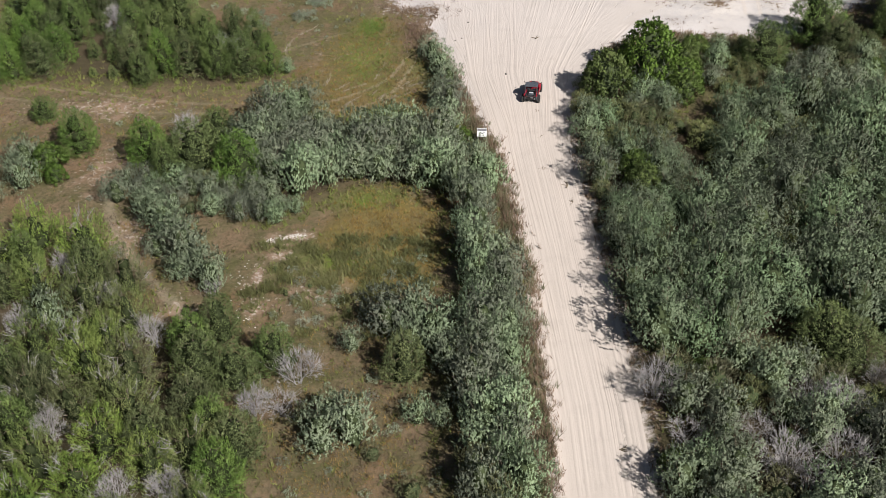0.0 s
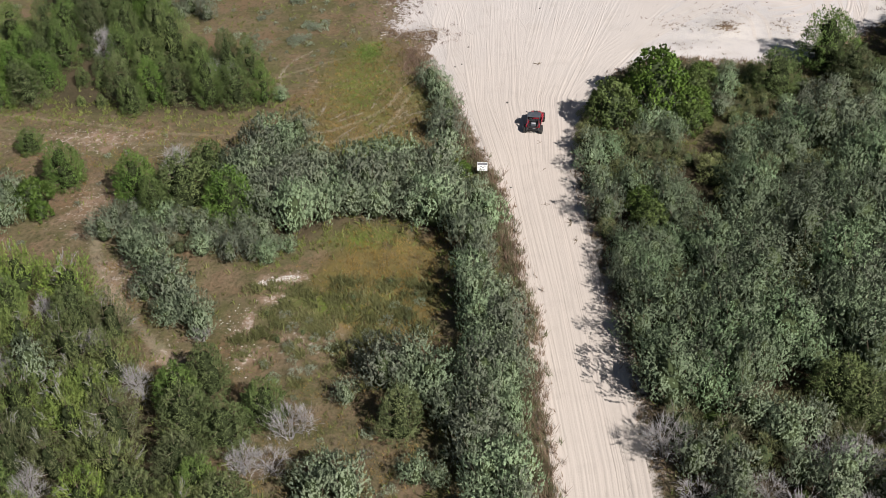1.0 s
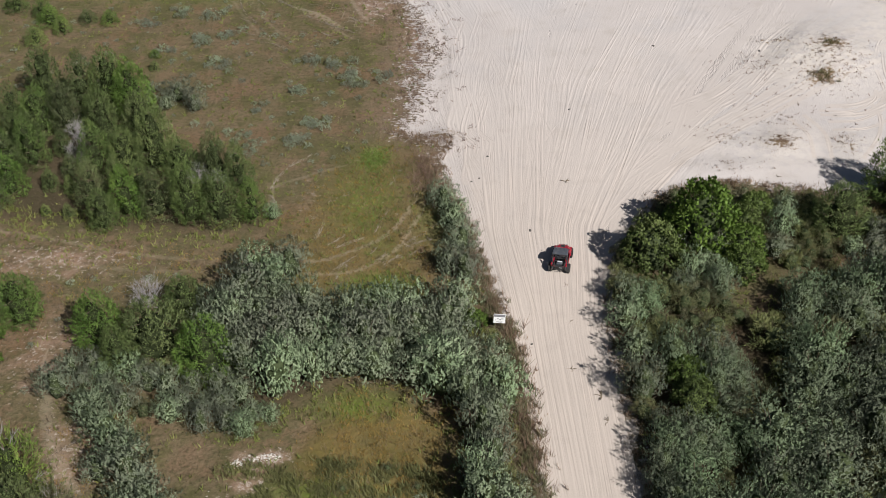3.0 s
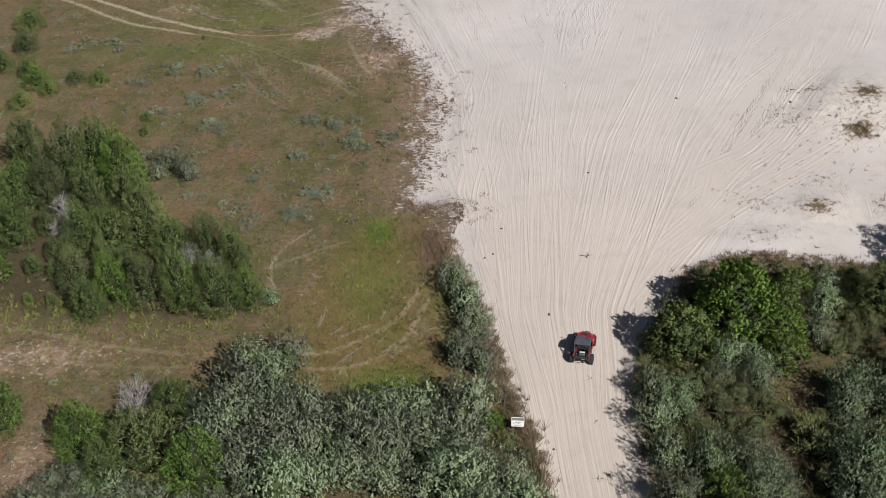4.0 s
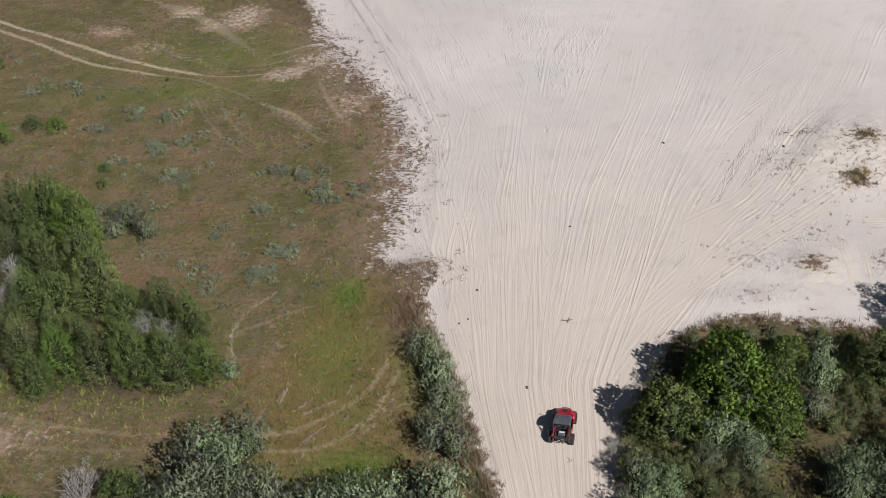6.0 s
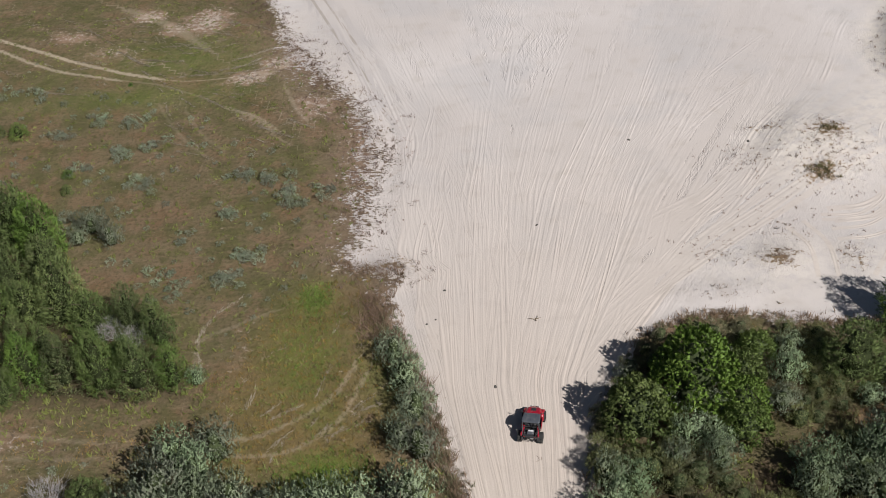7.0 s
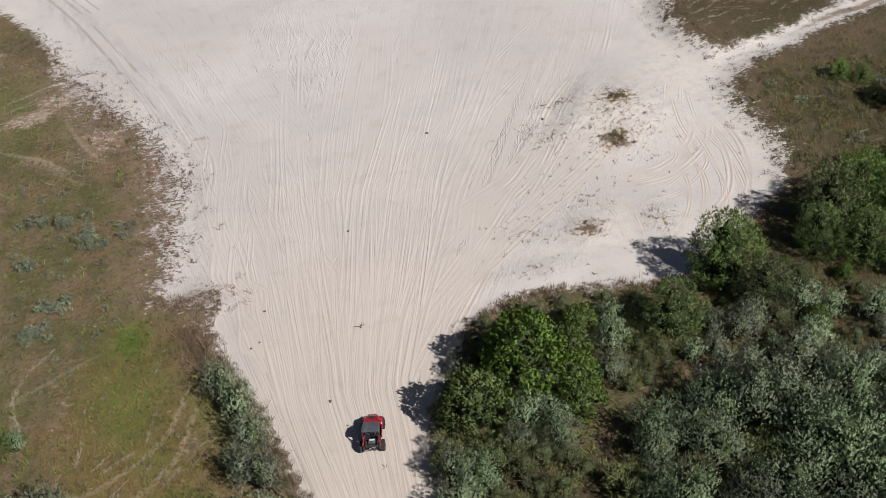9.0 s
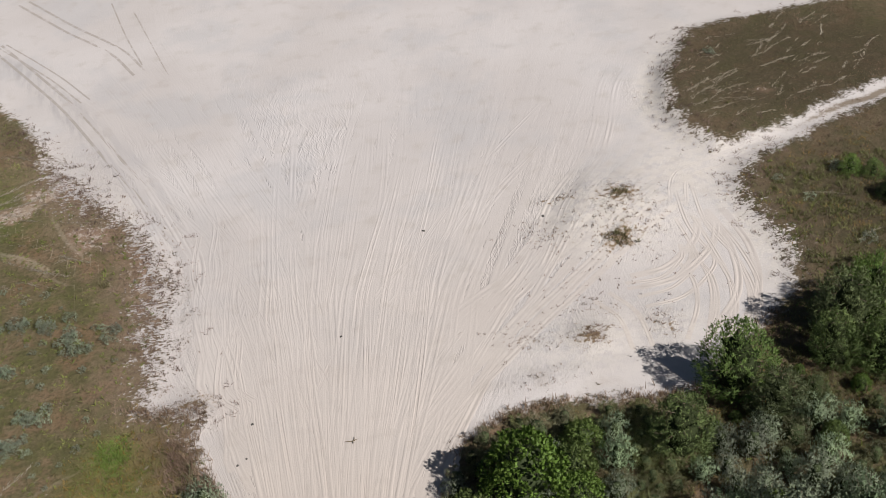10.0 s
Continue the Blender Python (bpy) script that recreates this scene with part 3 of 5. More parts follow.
WEST_WOOD = [(-38, 68), (-27, 67), (-22.2, 59.5), (-19.2, 56), (-15.5, 50.5), (-14.2, 41), (-29, 41)]
NORTH_WOOD = [(-42, 106), (-36, 108), (-29, 106), (-25.6, 98), (-18, 94.5), (-16.6, 91), (-22, 90.6), (-29, 91.4), (-40, 93)]
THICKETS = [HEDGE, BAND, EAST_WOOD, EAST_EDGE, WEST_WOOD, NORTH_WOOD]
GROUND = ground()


# ---- wheel ruts in the sand ----
def ruts():
    """Pairs of wheel ruts, each a shallow trough between two low lips."""
    profile = np.array([(-0.30, 0.0), (-0.16, 0.05), (-0.08, -0.012), (0.08, -0.012), (0.16, 0.05), (0.30, 0.0)])

    def lay(line, gauge, tall, wide, mat=M_TRACK):
        verts, faces, roads, tufts, turned = [], [], [], [], []
        line = np.asarray(line, float)
        d = np.gradient(line, axis=0)
        d /= np.hypot(*d.T)[:, None] + 1e-9
        side = np.stack([d[:, 1], -d[:, 0]], 1)
        for s in ((-gauge / 2, gauge / 2) if gauge else (0.0,)):
            mid = line + side * s
            fade = np.clip(np.minimum(np.arange(len(line)), np.arange(len(line))[::-1]) / 6, 0, 1) * rng.uniform(0.5, 1.1)
            fade = fade * np.clip((145 - mid[:, 1]) / 35, 0.15, 1) * np.clip(0.75 + 0.6 * np.sin(np.arange(len(line)) * rng.uniform(0.15, 0.5) + rng.uniform(0, 6)), 0.1, 1.2)
            n0 = sum(len(v) for v in verts)
            rows = [np.c_[mid + side * a * wide, surface(mid + side * a * wide) + 0.006 + np.maximum(h, 0.0) * tall * fade + (0.0 if h >= 0 else 0.002)] for a, h in profile]
            verts.append(np.stack(rows, 1).reshape(-1, 3))
            tufts.append(np.repeat(spots(mid, ISLANDS), 6))
            turned.append(np.repeat(churned(mid), 6))
            roads.append(np.repeat(np.clip((128 - mid[:, 1]) / 45, 0, 1) * 0.9, 6))
            k = len(profile)
            i = (np.arange(len(line) - 1)[:, None] * k + np.arange(k - 1)[None]).ravel() + n0
            faces.append(np.stack([i, i + 1, i + k + 1, i + k], 1))
        me = mesh_of("wheel_rut", np.vstack(verts), np.vstack(faces), mat, True)
        me.attributes.new("road", "FLOAT", "POINT").data.foreach_set("value", np.concatenate(roads).astype(np.float32))
        me.attributes.new("tuft", "FLOAT", "POINT").data.foreach_set("value", np.concatenate(tufts).astype(np.float32))
        me.attributes.new("churn", "FLOAT", "POINT").data.foreach_set("value", np.concatenate(turned).astype(np.float32))
        me.attributes.new("crust", "FLOAT", "POINT").data.foreach_set("value", np.repeat(crusted(line, np.full(len(line), 9.0)), 6).repeat(1).tolist() * (2 if gauge else 1))
        part("wheel_rut", me, None, GROUND)

    for n in range(56):    # the drive, fanning out over the open sand
        u0 = rng.uniform(-0.8, 0.72)
        y0, y1 = rng.uniform(36, 92), rng.uniform(104, 140)
        y = np.arange(y0, y1, 1.15)
        sway = rng.normal(0, 0.10) * np.clip((y - 85) / 30, 0, 1) + 0.06 * np.sin(y * rng.uniform(0.05, 0.12) + rng.uniform(0, 6))
        x = drive_middle(y) + drive_half(y) * np.clip(u0 + sway, -0.85, 0.85)
        lay(np.c_[x, y], 1.35, rng.uniform(0.5, 1.6), rng.uniform(0.7, 1.4))
    for n in range(26):    # turning off to the east
        s = np.linspace(0, 1, 46)
        x0, y0 = rng.uniform(3.5, 8), rng.uniform(78, 94)
        x1, y1 = rng.uniform(14, 37), rng.uniform(112, 140)
        bow = rng.uniform(-3.5, 1.5)
        x = x0 + (x1 - x0) * s ** 1.35 + bow * np.sin(math.pi * s)
        lay(np.c_[x, y0 + (y1 - y0) * s], 1.35, rng.uniform(0.2, 0.8), rng.uniform(0.7, 1.3))
    for line, gauge, tall in (([(33.6, 96.6), (35.8, 101.5), (36.4, 106), (36.1, 111)], 0.7, 0.9), ([(30.4, 95.7), (33, 100.4), (34, 103.4), (34.3, 106.9), (34.4, 110.5)], 1.35, 1.2), ([(33.2, 107.5), (32.6, 105.9), (30.3, 104.3), (27.6, 104.5)], 0.6, 0.9),
                              ([(34.2, 107), (33.7, 104.9), (30.9, 102.8), (28, 102.5)], 1.2, 1.2), ([(25.6, 104), (26.6, 101.4), (26.4, 98)], 1.35, 0.9), ([(32, 96), (34.6, 100), (35.4, 104.5), (35.0, 109.5), (36, 115)], 1.35, 1.0),
                              ([(30, 97.5), (32, 100.6), (32.9, 103.6), (32.6, 106.4)], 1.35, 0.8), ([(34.5, 112), (36.5, 116), (40.5, 117), (46, 118.2)], 1.2, 0.9)):    # sweeping round to the branch track
        lay(curve(line, 14), gauge, tall * 0.7, 0.6)
    for n in range(14):    # along the western margin and across the open sand
        s = np.linspace(0, 1, 60)
        x0, y0 = rng.uniform(-2, 8), rng.uniform(100, 118)
        x = x0 + rng.uniform(-14, -5) * s ** 1.2
        lay(np.c_[np.maximum(x, np.interp(y0 + 42 * s, [119, 126, 135, 144, 160], [-2, -5, -9.5, -12, -20]) + rng.uniform(0, 3.5)), y0 + 42 * s], 1.35, rng.uniform(0.5, 1.2), 0.9)
    for n in range(32):    # slanting and weaving lines near the western bend
        y = np.arange(rng.uniform(93, 99), rng.uniform(106, 128), 0.9)
        x = rng.uniform(-1.0, 5.0) + rng.uniform(-0.28, 0.12) * (y - 100) + rng.uniform(0.3, 1.2) * np.sin((y - 100) * rng.uniform(0.12, 0.35) + rng.uniform(0, 6))
        x = np.maximum(x, np.interp(y, [93, 96, 99, 101.3, 103.5, 107, 111.5, 119], [0.4, -0.9, -1.2, -0.6, -2.2, -2.2, -2, -1.8]) + rng.uniform(0, 2.6) + 0.4 * np.sin(y * 0.5 + rng.uniform(0, 6)))
        lay(np.c_[x, y], 1.3, rng.uniform(0.6, 1.6), rng.uniform(0.7, 1.2))
    for line, gauge, wide in (([(-16.8, 173), (-11.8, 164.3), (-7.2, 157.1), (-4.9, 151.1)], 1.2, 0.9), ([(-19.2, 163), (-15, 154.1), (-11.6, 146.5), (-8.1, 136.9), (-4.6, 127.4)], 1.1, 0.85),
                              ([(-18.6, 163), (-13.3, 154), (-10.1, 147.5)], 0.9, 0.55), ([(-7.3, 168.8), (-6, 160), (-4.6, 152.8)], 0.0, 0.5), ([(-5, 165.6), (-3, 154), (-1.2, 143.9)], 0.0, 0.5)):
        lay(curve(line, 14), gauge, 0.6, wide * 0.55, M_MARK)
    for line, tall in (([(-9.5, 143.5), (-5, 127.5), (-2.5, 117.2)], 1.2),      # single fresh tracks
                       ([(18.6, 105.6), (21.3, 107.9), (24.1, 111.9), (26.2, 115.8), (31.2, 121.5)], 1.0), ([(31.2, 121.5), (33.2, 125.4), (35.9, 131.4), (38.4, 134.8)], 1.0),
                       ([(28.3, 104.7), (31.3, 105), (34.5, 107.3), (35.9, 109.8)], 0.9), ([(31.4, 97.3), (35.1, 101), (36.8, 105.8), (36.9, 110.9)], 0.9),
                       ([(5.8, 106.2), (5.5, 112.9), (4.1, 121.7), (1.1, 134.2)], 1.2), ([(11.5, 106.8), (15.5, 113.6), (23.1, 123.8)], 0.9), ([(9.5, 97), (13, 106), (19, 116), (28, 126)], 0.7)):
        lay(curve(line, 14), 1.35, tall, 1.0)


ruts()


# ---- plants ----
def unit(v):
    return v / (np.linalg.norm(v, axis=-1, keepdims=True) + 1e-9)


def leaves(at, way, out, size, wide, spread, soft=0.6):
    """One pointed leaf at each place, along its way; soft: how far its shading follows the clump that it belongs to."""
    n = len(at)
    way = unit(way + rng.normal(0, spread, (n, 3)))
    side = unit(np.cross(way, rng.normal(0, 1, (n, 3))))
    s = size * rng.uniform(0.65, 1.3, n)[:, None]
    w = wide * rng.uniform(0.7, 1.2, n)[:, None]
    face = np.cross(side, way)
    turn = np.sign((face * out).sum(1, keepdims=True) + 1e-9)
    face, side = face * turn, side * turn
    return np.stack([at - side * w, at + side * w, at + way * s], 1), unit(face * (1 - soft) + out * soft)


def stick(a, b, ra, rb, sides=4):
    a, b = np.asarray(a, float), np.asarray(b, float)
    d = b - a
    d = d / (np.linalg.norm(d) + 1e-9)
    s = np.cross(d, (0.3, 0.9, 0.2))
    s /= np.linalg.norm(s)
    t = np.cross(d, s)
    k = np.arange(sides) * 2 * math.pi / sides
    ring = np.cos(k)[:, None] * s + np.sin(k)[:, None] * t
    v = np.vstack([a + ring * ra, b + ring * rb])
    i = np.arange(sides)
    return v, np.stack([i, (i + 1) % sides, (i + 1) % sides + sides, i + sides], 1)


def sticks_mesh(name, rows, mat):
    vs, fs, n = [], [], 0
    for r in rows:
        v, f = stick(*r)
        vs.append(v)
        fs.append(f + n)
        n += len(v)
    return mesh_of(name, np.vstack(vs), np.vstack(fs), mat)


BALL = bmesh.new()
bmesh.ops.create_icosphere(BALL, subdivisions=1, radius=1.0)
BALL_V = np.array([v.co[:] for v in BALL.verts])
BALL_F = np.array([[v.index for v in f.verts] for f in BALL.faces])
BALL.free()


def blades(name, leafage, mat, balls=(), size=1.0, core=1.0, inner=None):
    """Leaves, and solid cores for inner twigs, added to close the crown and block sun, coloured shade-dark."""
    q, turned = leafage
    v, f, nrm = [q.reshape(-1, 3)], [np.arange(len(q) * 3).reshape(-1, 3)], [np.repeat(turned, 3, 0)]
    n = len(q) * 3
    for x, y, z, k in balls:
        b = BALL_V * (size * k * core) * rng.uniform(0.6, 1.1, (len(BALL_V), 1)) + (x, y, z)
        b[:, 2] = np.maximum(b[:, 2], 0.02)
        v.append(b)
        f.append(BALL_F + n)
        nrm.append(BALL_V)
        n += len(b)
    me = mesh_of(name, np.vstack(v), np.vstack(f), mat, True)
    me.materials.append(inner or M_INNER_SHADE)
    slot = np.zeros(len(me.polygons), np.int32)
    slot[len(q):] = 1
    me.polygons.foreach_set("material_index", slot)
    me.normals_split_custom_set_from_vertices(np.vstack(nrm).tolist())
    return me


def joined(rows):
    return np.concatenate([r[0] for r in rows]), np.concatenate([r[1] for r in rows])


def lobes(n, width, tall, low, point):
    """Clumps of a crown: place and radius. point: how much it narrows to the top."""
    out = []
    for k in range(n):
        h = low + (1 - low) * (k + rng.uniform(0.2, 0.8)) / n
        reach = width * (1 - point * (h - low) / (1 - low)) * math.sqrt(max(0.05, 1 - max(0, (h - 0.72) / 0.34) ** 2))
        a = k * 2.399 + rng.uniform(-0.5, 0.5)
        r = reach * math.sqrt(rng.uniform(0.3, 1.0))
        out.append((r * math.cos(a), r * math.sin(a), h * tall, rng.uniform(0.75, 1.2)))
    return np.array(out)


def crown(balls, size, count, leaf, wide, spread, tuft, lift, soft=0.6):
    """Sprigs on the outside of every clump, several leaves to a sprig."""
    out = []
    mid = balls[:, :3].mean(0)
    for x, y, z, k in balls:
        r = size * k
        n = max(6, int(count * k * k))
        d = rng.normal(0, 1, (n, 3))
        d[:, 2] += lift
        d += 0.7 * (np.array((x, y, z)) - mid) / (np.linalg.norm(np.array((x, y, z)) - mid) + 0.2)
        d = unit(d)
        at = np.array((x, y, z)) + d * r * rng.uniform(0.35, 1.0, n)[:, None] * np.array((1, 1, 0.85))
        at[:, 2] = np.maximum(at[:, 2], 0.05)
        up = d + np.array((0, 0, lift * 0.8))
        face = unit(d + rng.normal(0, 0.25, (n, 3)))
        out.append(leaves(np.repeat(at, tuft, 0), np.repeat(up, tuft, 0), np.repeat(face, tuft, 0), leaf, wide, spread, soft))
    return joined(out)


def stems(balls, root, thick, every=1, low=0.0):
    rows = []
    for x, y, z, k in balls[::every]:
        a = np.array((x * root, y * root, 0.0))
        b = np.array((x * 0.55, y * 0.55, z * 0.6 + low))
        rows += [(a - (0, 0, 0.15), b, thick, thick * 0.6), (b, (x, y, z), thick * 0.6, thick * 0.25)]
    return rows


def plant(name, label, category, crown_mesh, wood_mesh, wood_name, leaf_name="crown"):
    ob = tagged(new(name), label, category)
    part(wood_name, wood_mesh, None, ob)
    if crown_mesh:
        part(leaf_name, crown_mesh, None, ob)
    return ob


def shoots(balls, size, count, length, per, leaf, wide, spread):
    """Upright leafy shoots on the outside of every clump."""
    out = []
    mid = balls[:, :3].mean(0) * (1, 1, 0.5)
    for x, y, z, k in balls:
        n = max(5, int(count * k * k))
        d = rng.normal(0, 1, (n, 3))
        d[:, 2] = np.abs(d[:, 2]) * 0.95 - 0.3
        d = unit(d)
        foot = np.array((x, y, z)) + d * size * k * rng.uniform(0.45, 0.95, n)[:, None]
        foot[:, 2] = np.maximum(foot[:, 2], 0.05)
        way = unit(d * 0.5 + np.array((0, 0, 0.85)) + rng.normal(0, 0.12, (n, 3)))
        face = unit(d * 0.55 + 0.75 * unit(foot - mid) + rng.normal(0, 0.20, (n, 3)))
        s = np.linspace(0, 1, per)[None, :, None] * (length * rng.uniform(0.5, 1.25, n))[:, None, None]
        at = (foot[:, None] + way[:, None] * s).reshape(-1, 3)
        out.append(leaves(at, np.repeat(way, per, 0), np.repeat(face, per, 0), leaf, wide, spread, 0.90))
    return joined(out)


def plumes(count, shape, tall, low, length, per, leaf, wide, spread, lift, loose=0.20):
    """Leafy branch ends set over a rounded crown; shape gives its radius at a height from 0 to 1."""
    bumps = [(rng.uniform(0, 6.28), rng.uniform(0.1, 0.95), rng.uniform(0.08, 0.16)) for k in range(9)]
    rows, ends = [], []
    for n in range(count):
        h = 1 - ((n + rng.uniform(0, 1)) / count) ** 0.75
        a = n * 2.399 + rng.normal(0, 0.2)
        swell = sum(g * math.exp(-((math.remainder(a - b, 2 * math.pi)) ** 2 / 0.35 + (h - c) ** 2 / 0.03)) for b, c, g in bumps)
        r = shape(h) * (0.86 + swell) * (1.0 if n % 4 else rng.uniform(0.6, 0.95))
        foot = np.array((r * math.cos(a), r * math.sin(a), tall * (low + (1 - low) * h)))
        d = unit(np.array((math.cos(a) * (1 - h), math.sin(a) * (1 - h), 0.25 + h)))
        way = unit(d * 0.8 + (0, 0, lift) + rng.normal(0, 0.15, 3))
        long = length * rng.uniform(0.7, 1.3)
        s = rng.uniform(-0.6, 0.9, per)[:, None]
        off = rng.normal(0, loose * length, (per, 3)) * (1.15 - s)
        at = foot + way * long * s + off
        at[:, 2] = np.maximum(at[:, 2], 0.05)
        face = unit(d * (0.9, 0.9, 0.6) + rng.normal(0, 0.2, 3) + 1.0 * unit(off) + (0, 0, 0.1))
        rows.append((at, np.tile(way, (per, 1)), face))
        ends.append(foot)
    at, way, face = (np.concatenate(c) for c in zip(*rows))
    return leaves(at, way, face, leaf, wide, spread, 0.72), np.array(ends)


def limbs(ends, tall, thick, every):
    rows = [((0, 0, -0.2), (0.04, 0.02, tall * 0.5), thick, thick * 0.6), ((0.04, 0.02, tall * 0.5), (0, 0, tall * 0.93), thick * 0.6, 0.02)]
    for e in ends[::every]:
        rows.append(((0.02, 0.01, max(0.1, e[2] - 0.3 * math.hypot(e[0], e[1]))), e, 0.03, 0.01, 3))
    return rows


def willow(k):
    # solid lumps inside the crown, added to stop sun and deepen its cast shadow
    inner = np.array([(0, 0, 0.75, 1.75), (0, 0, 1.5, 1.7), (0, 0, 2.2, 1.3)])
    b = np.vstack([lobes(19, 1.6, 3.2, 0.20, 0.25), inner])
    return plant("willow_shrub", "dense grey-green willow shrub with pale leaf undersides", "shrub",
                 blades("crown", shoots(b, 0.60, 27, 0.26, 6, 0.12, 0.040, 0.9), M_WILLOW, inner, 0.60, 0.80), sticks_mesh("trunk", stems(b, 0.15, 0.045, 3), M_BARK), "trunk")


def tall_willow(k):
    inner = np.array([(0, 0, 0.9, 2.1), (0, 0, 1.8, 2.05), (0, 0, 2.55, 1.45)])
    b = np.vstack([lobes(28, 2.1, 3.9, 0.22, 0.22), inner])
    return plant("willow_shrub", "tall spreading grey-green willow shrub in a dense thicket", "shrub",
                 blades("crown", shoots(b, 0.68, 24, 0.28, 6, 0.125, 0.043, 0.9), M_WILLOW_GREEN, inner, 0.68, 0.80), sticks_mesh("trunk", stems(b, 0.15, 0.05, 3), M_BARK), "trunk")


def dome(wide, h):
    return wide * math.sqrt(max(0.02, 1 - h ** 2.2)) * (0.80 + 0.20 * min(1, h / 0.25))


def pine(k):
    leafage, ends = plumes(165, lambda h: dome(1.5, h), 3.7, 0.04, 0.44, 40, 0.15, 0.026, 0.5, 0.15, 0.28)
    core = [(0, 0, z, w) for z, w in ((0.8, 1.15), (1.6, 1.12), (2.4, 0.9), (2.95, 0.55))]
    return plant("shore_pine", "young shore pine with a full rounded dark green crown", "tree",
                 blades("crown", leafage, M_PINE, core, 1.0, 0.80, M_DEEP_SHADE), sticks_mesh("trunk", limbs(ends, 3.7, 0.12, 9), M_BARK), "trunk")


def old_pine(k):
    leafage, ends = plumes(96, lambda h: dome(1.6, h), 3.3, 0.06, 0.74, 46, 0.19, 0.018, 0.4, 0.10, 0.135)
    core = [(0, 0, z, w) for z, w in ((0.7, 1.3), (1.5, 1.2), (2.2, 0.85))]
    ob = plant("shore_pine", "weathered shore pine with yellow-green needles and bleached twigs", "tree",
               blades("crown", leafage, M_PINE_OLD, core, 1.0, 0.60, M_DEEP_SHADE), sticks_mesh("trunk", limbs(ends, 3.3, 0.13, 9), M_BARK), "trunk")
    for e in ends[rng.choice(len(ends), 5, False)]:    # bare branches
        rows = []
        for m in range(7):
            d = unit(e * (1, 1, 0.3) + rng.normal(0, 0.6, 3))
            a = e + rng.normal(0, 0.12, 3)
            b = a + d * rng.uniform(0.2, 0.5) + (0, 0, 0.12)
            rows += [(a, b, 0.016, 0.011, 3), (b, b + unit(d + rng.normal(0, 0.5, 3)) * 0.3, 0.011, 0.005, 3)]
        part("dead_branch", sticks_mesh("dead_branch", rows, M_DEAD), None, ob, "bleached grey dead branch")
    return ob


def lush(k):
    b = []
    for n in range(58):    # small firm clumps set over a dome
        a, h = n * 2.399 + rng.normal(0, 0.15), 1 - (n + 0.5) / 58 * 0.97
        r = 1.30 * math.sqrt(1 - h * h) * rng.uniform(0.92, 1.06)
        b.append((r * math.cos(a), r * math.sin(a), 0.35 + 2.0 * h * rng.uniform(0.95, 1.05), rng.uniform(0.8, 1.2)))
    b = np.array(b)
    return plant("green_shrub", "rounded bright green shrub with small leaves in firm clumps", "shrub",
                 blades("crown", crown(b, 0.33, 34, 0.095, 0.048, 0.8, 4, 0.35, 0.84), M_LUSH, [(0, 0, 0.75, 1.0), (0, 0, 1.4, 0.85)], 1.2, 0.80), sticks_mesh("trunk", stems(b, 0.1, 0.05, 6), M_BARK), "trunk")


def thick(k):
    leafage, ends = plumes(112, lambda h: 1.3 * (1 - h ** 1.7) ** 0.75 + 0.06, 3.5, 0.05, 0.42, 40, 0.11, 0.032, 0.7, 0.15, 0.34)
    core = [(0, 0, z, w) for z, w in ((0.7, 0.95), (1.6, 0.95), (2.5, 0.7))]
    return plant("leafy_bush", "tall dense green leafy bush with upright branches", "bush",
                 blades("crown", leafage, M_DARK, core, 0.95, 0.66, M_DEEP_SHADE), sticks_mesh("trunk", limbs(ends, 3.4, 0.07, 9), M_BARK), "trunk")


def broom(k):
    b = lobes(18, 1.2, 2.0, 0.2, 0.2)
    return plant("broom_shrub", "olive-brown broom shrub with wiry upright shoots", "shrub",
                 blades("crown", crown(b, 0.55, 36, 0.28, 0.020, 0.4, 3, 0.9, 0.5), M_OLIVE, [(0, 0, 0.6, 0.95), (0, 0, 1.1, 0.9)]), sticks_mesh("trunk", stems(b, 0.15, 0.03, 2), M_BARK), "trunk")


def sage(k):
    b = lobes(8, 0.6, 0.5, 0.2, 0.1)
    return plant("low_shrub", "low silvery shrub in the dry grass", "shrub",
                 blades("crown", crown(b, 0.30, 20, 0.12, 0.03, 0.7, 3, 0.5, 0.5), M_SAGE), sticks_mesh("trunk", stems(b, 0.2, 0.02, 2), M_BARK), "trunk")


def dead(k):
    rows = []

    def grow(a, d, length, r, level):
        for n in range(3 if level else 2):
            b = a + d * length / 3
            rows.append((a, b, r, r * 0.8, 3))
            a, r = b, r * 0.8
            d = d + rng.normal(0, 0.14, 3)
            d /= np.linalg.norm(d)
            if level < 2:
                for m in range(3):
                    e = d + rng.normal(0, 0.6, 3) + (0, 0, 0.1)
                    grow(a, e / np.linalg.norm(e), length * rng.uniform(0.5, 0.75), max(r * 0.6, 0.009), level + 1)

    for n in range(7):
        d = np.array((rng.normal(0, 0.55), rng.normal(0, 0.55), 1.0))
        grow(np.array((rng.normal(0, 0.15), rng.normal(0, 0.15), -0.1)), d / np.linalg.norm(d), 2.0, 0.032, 1)
    b = lobes(13, 1.1, 1.9, 0.35, 0.2)
    q, turned = crown(b, 0.6, 24, 0.50, 0.012, 0.4, 3, 0.8)
    me = mesh_of("twig_mass", q.reshape(-1, 3), np.arange(len(q) * 3).reshape(-1, 3), M_DEAD)
    return plant("dead_shrub", "leafless dead shrub with bleached grey twigs", "shrub", me, sticks_mesh("trunk", rows, M_DEAD), "trunk", "twig_mass")


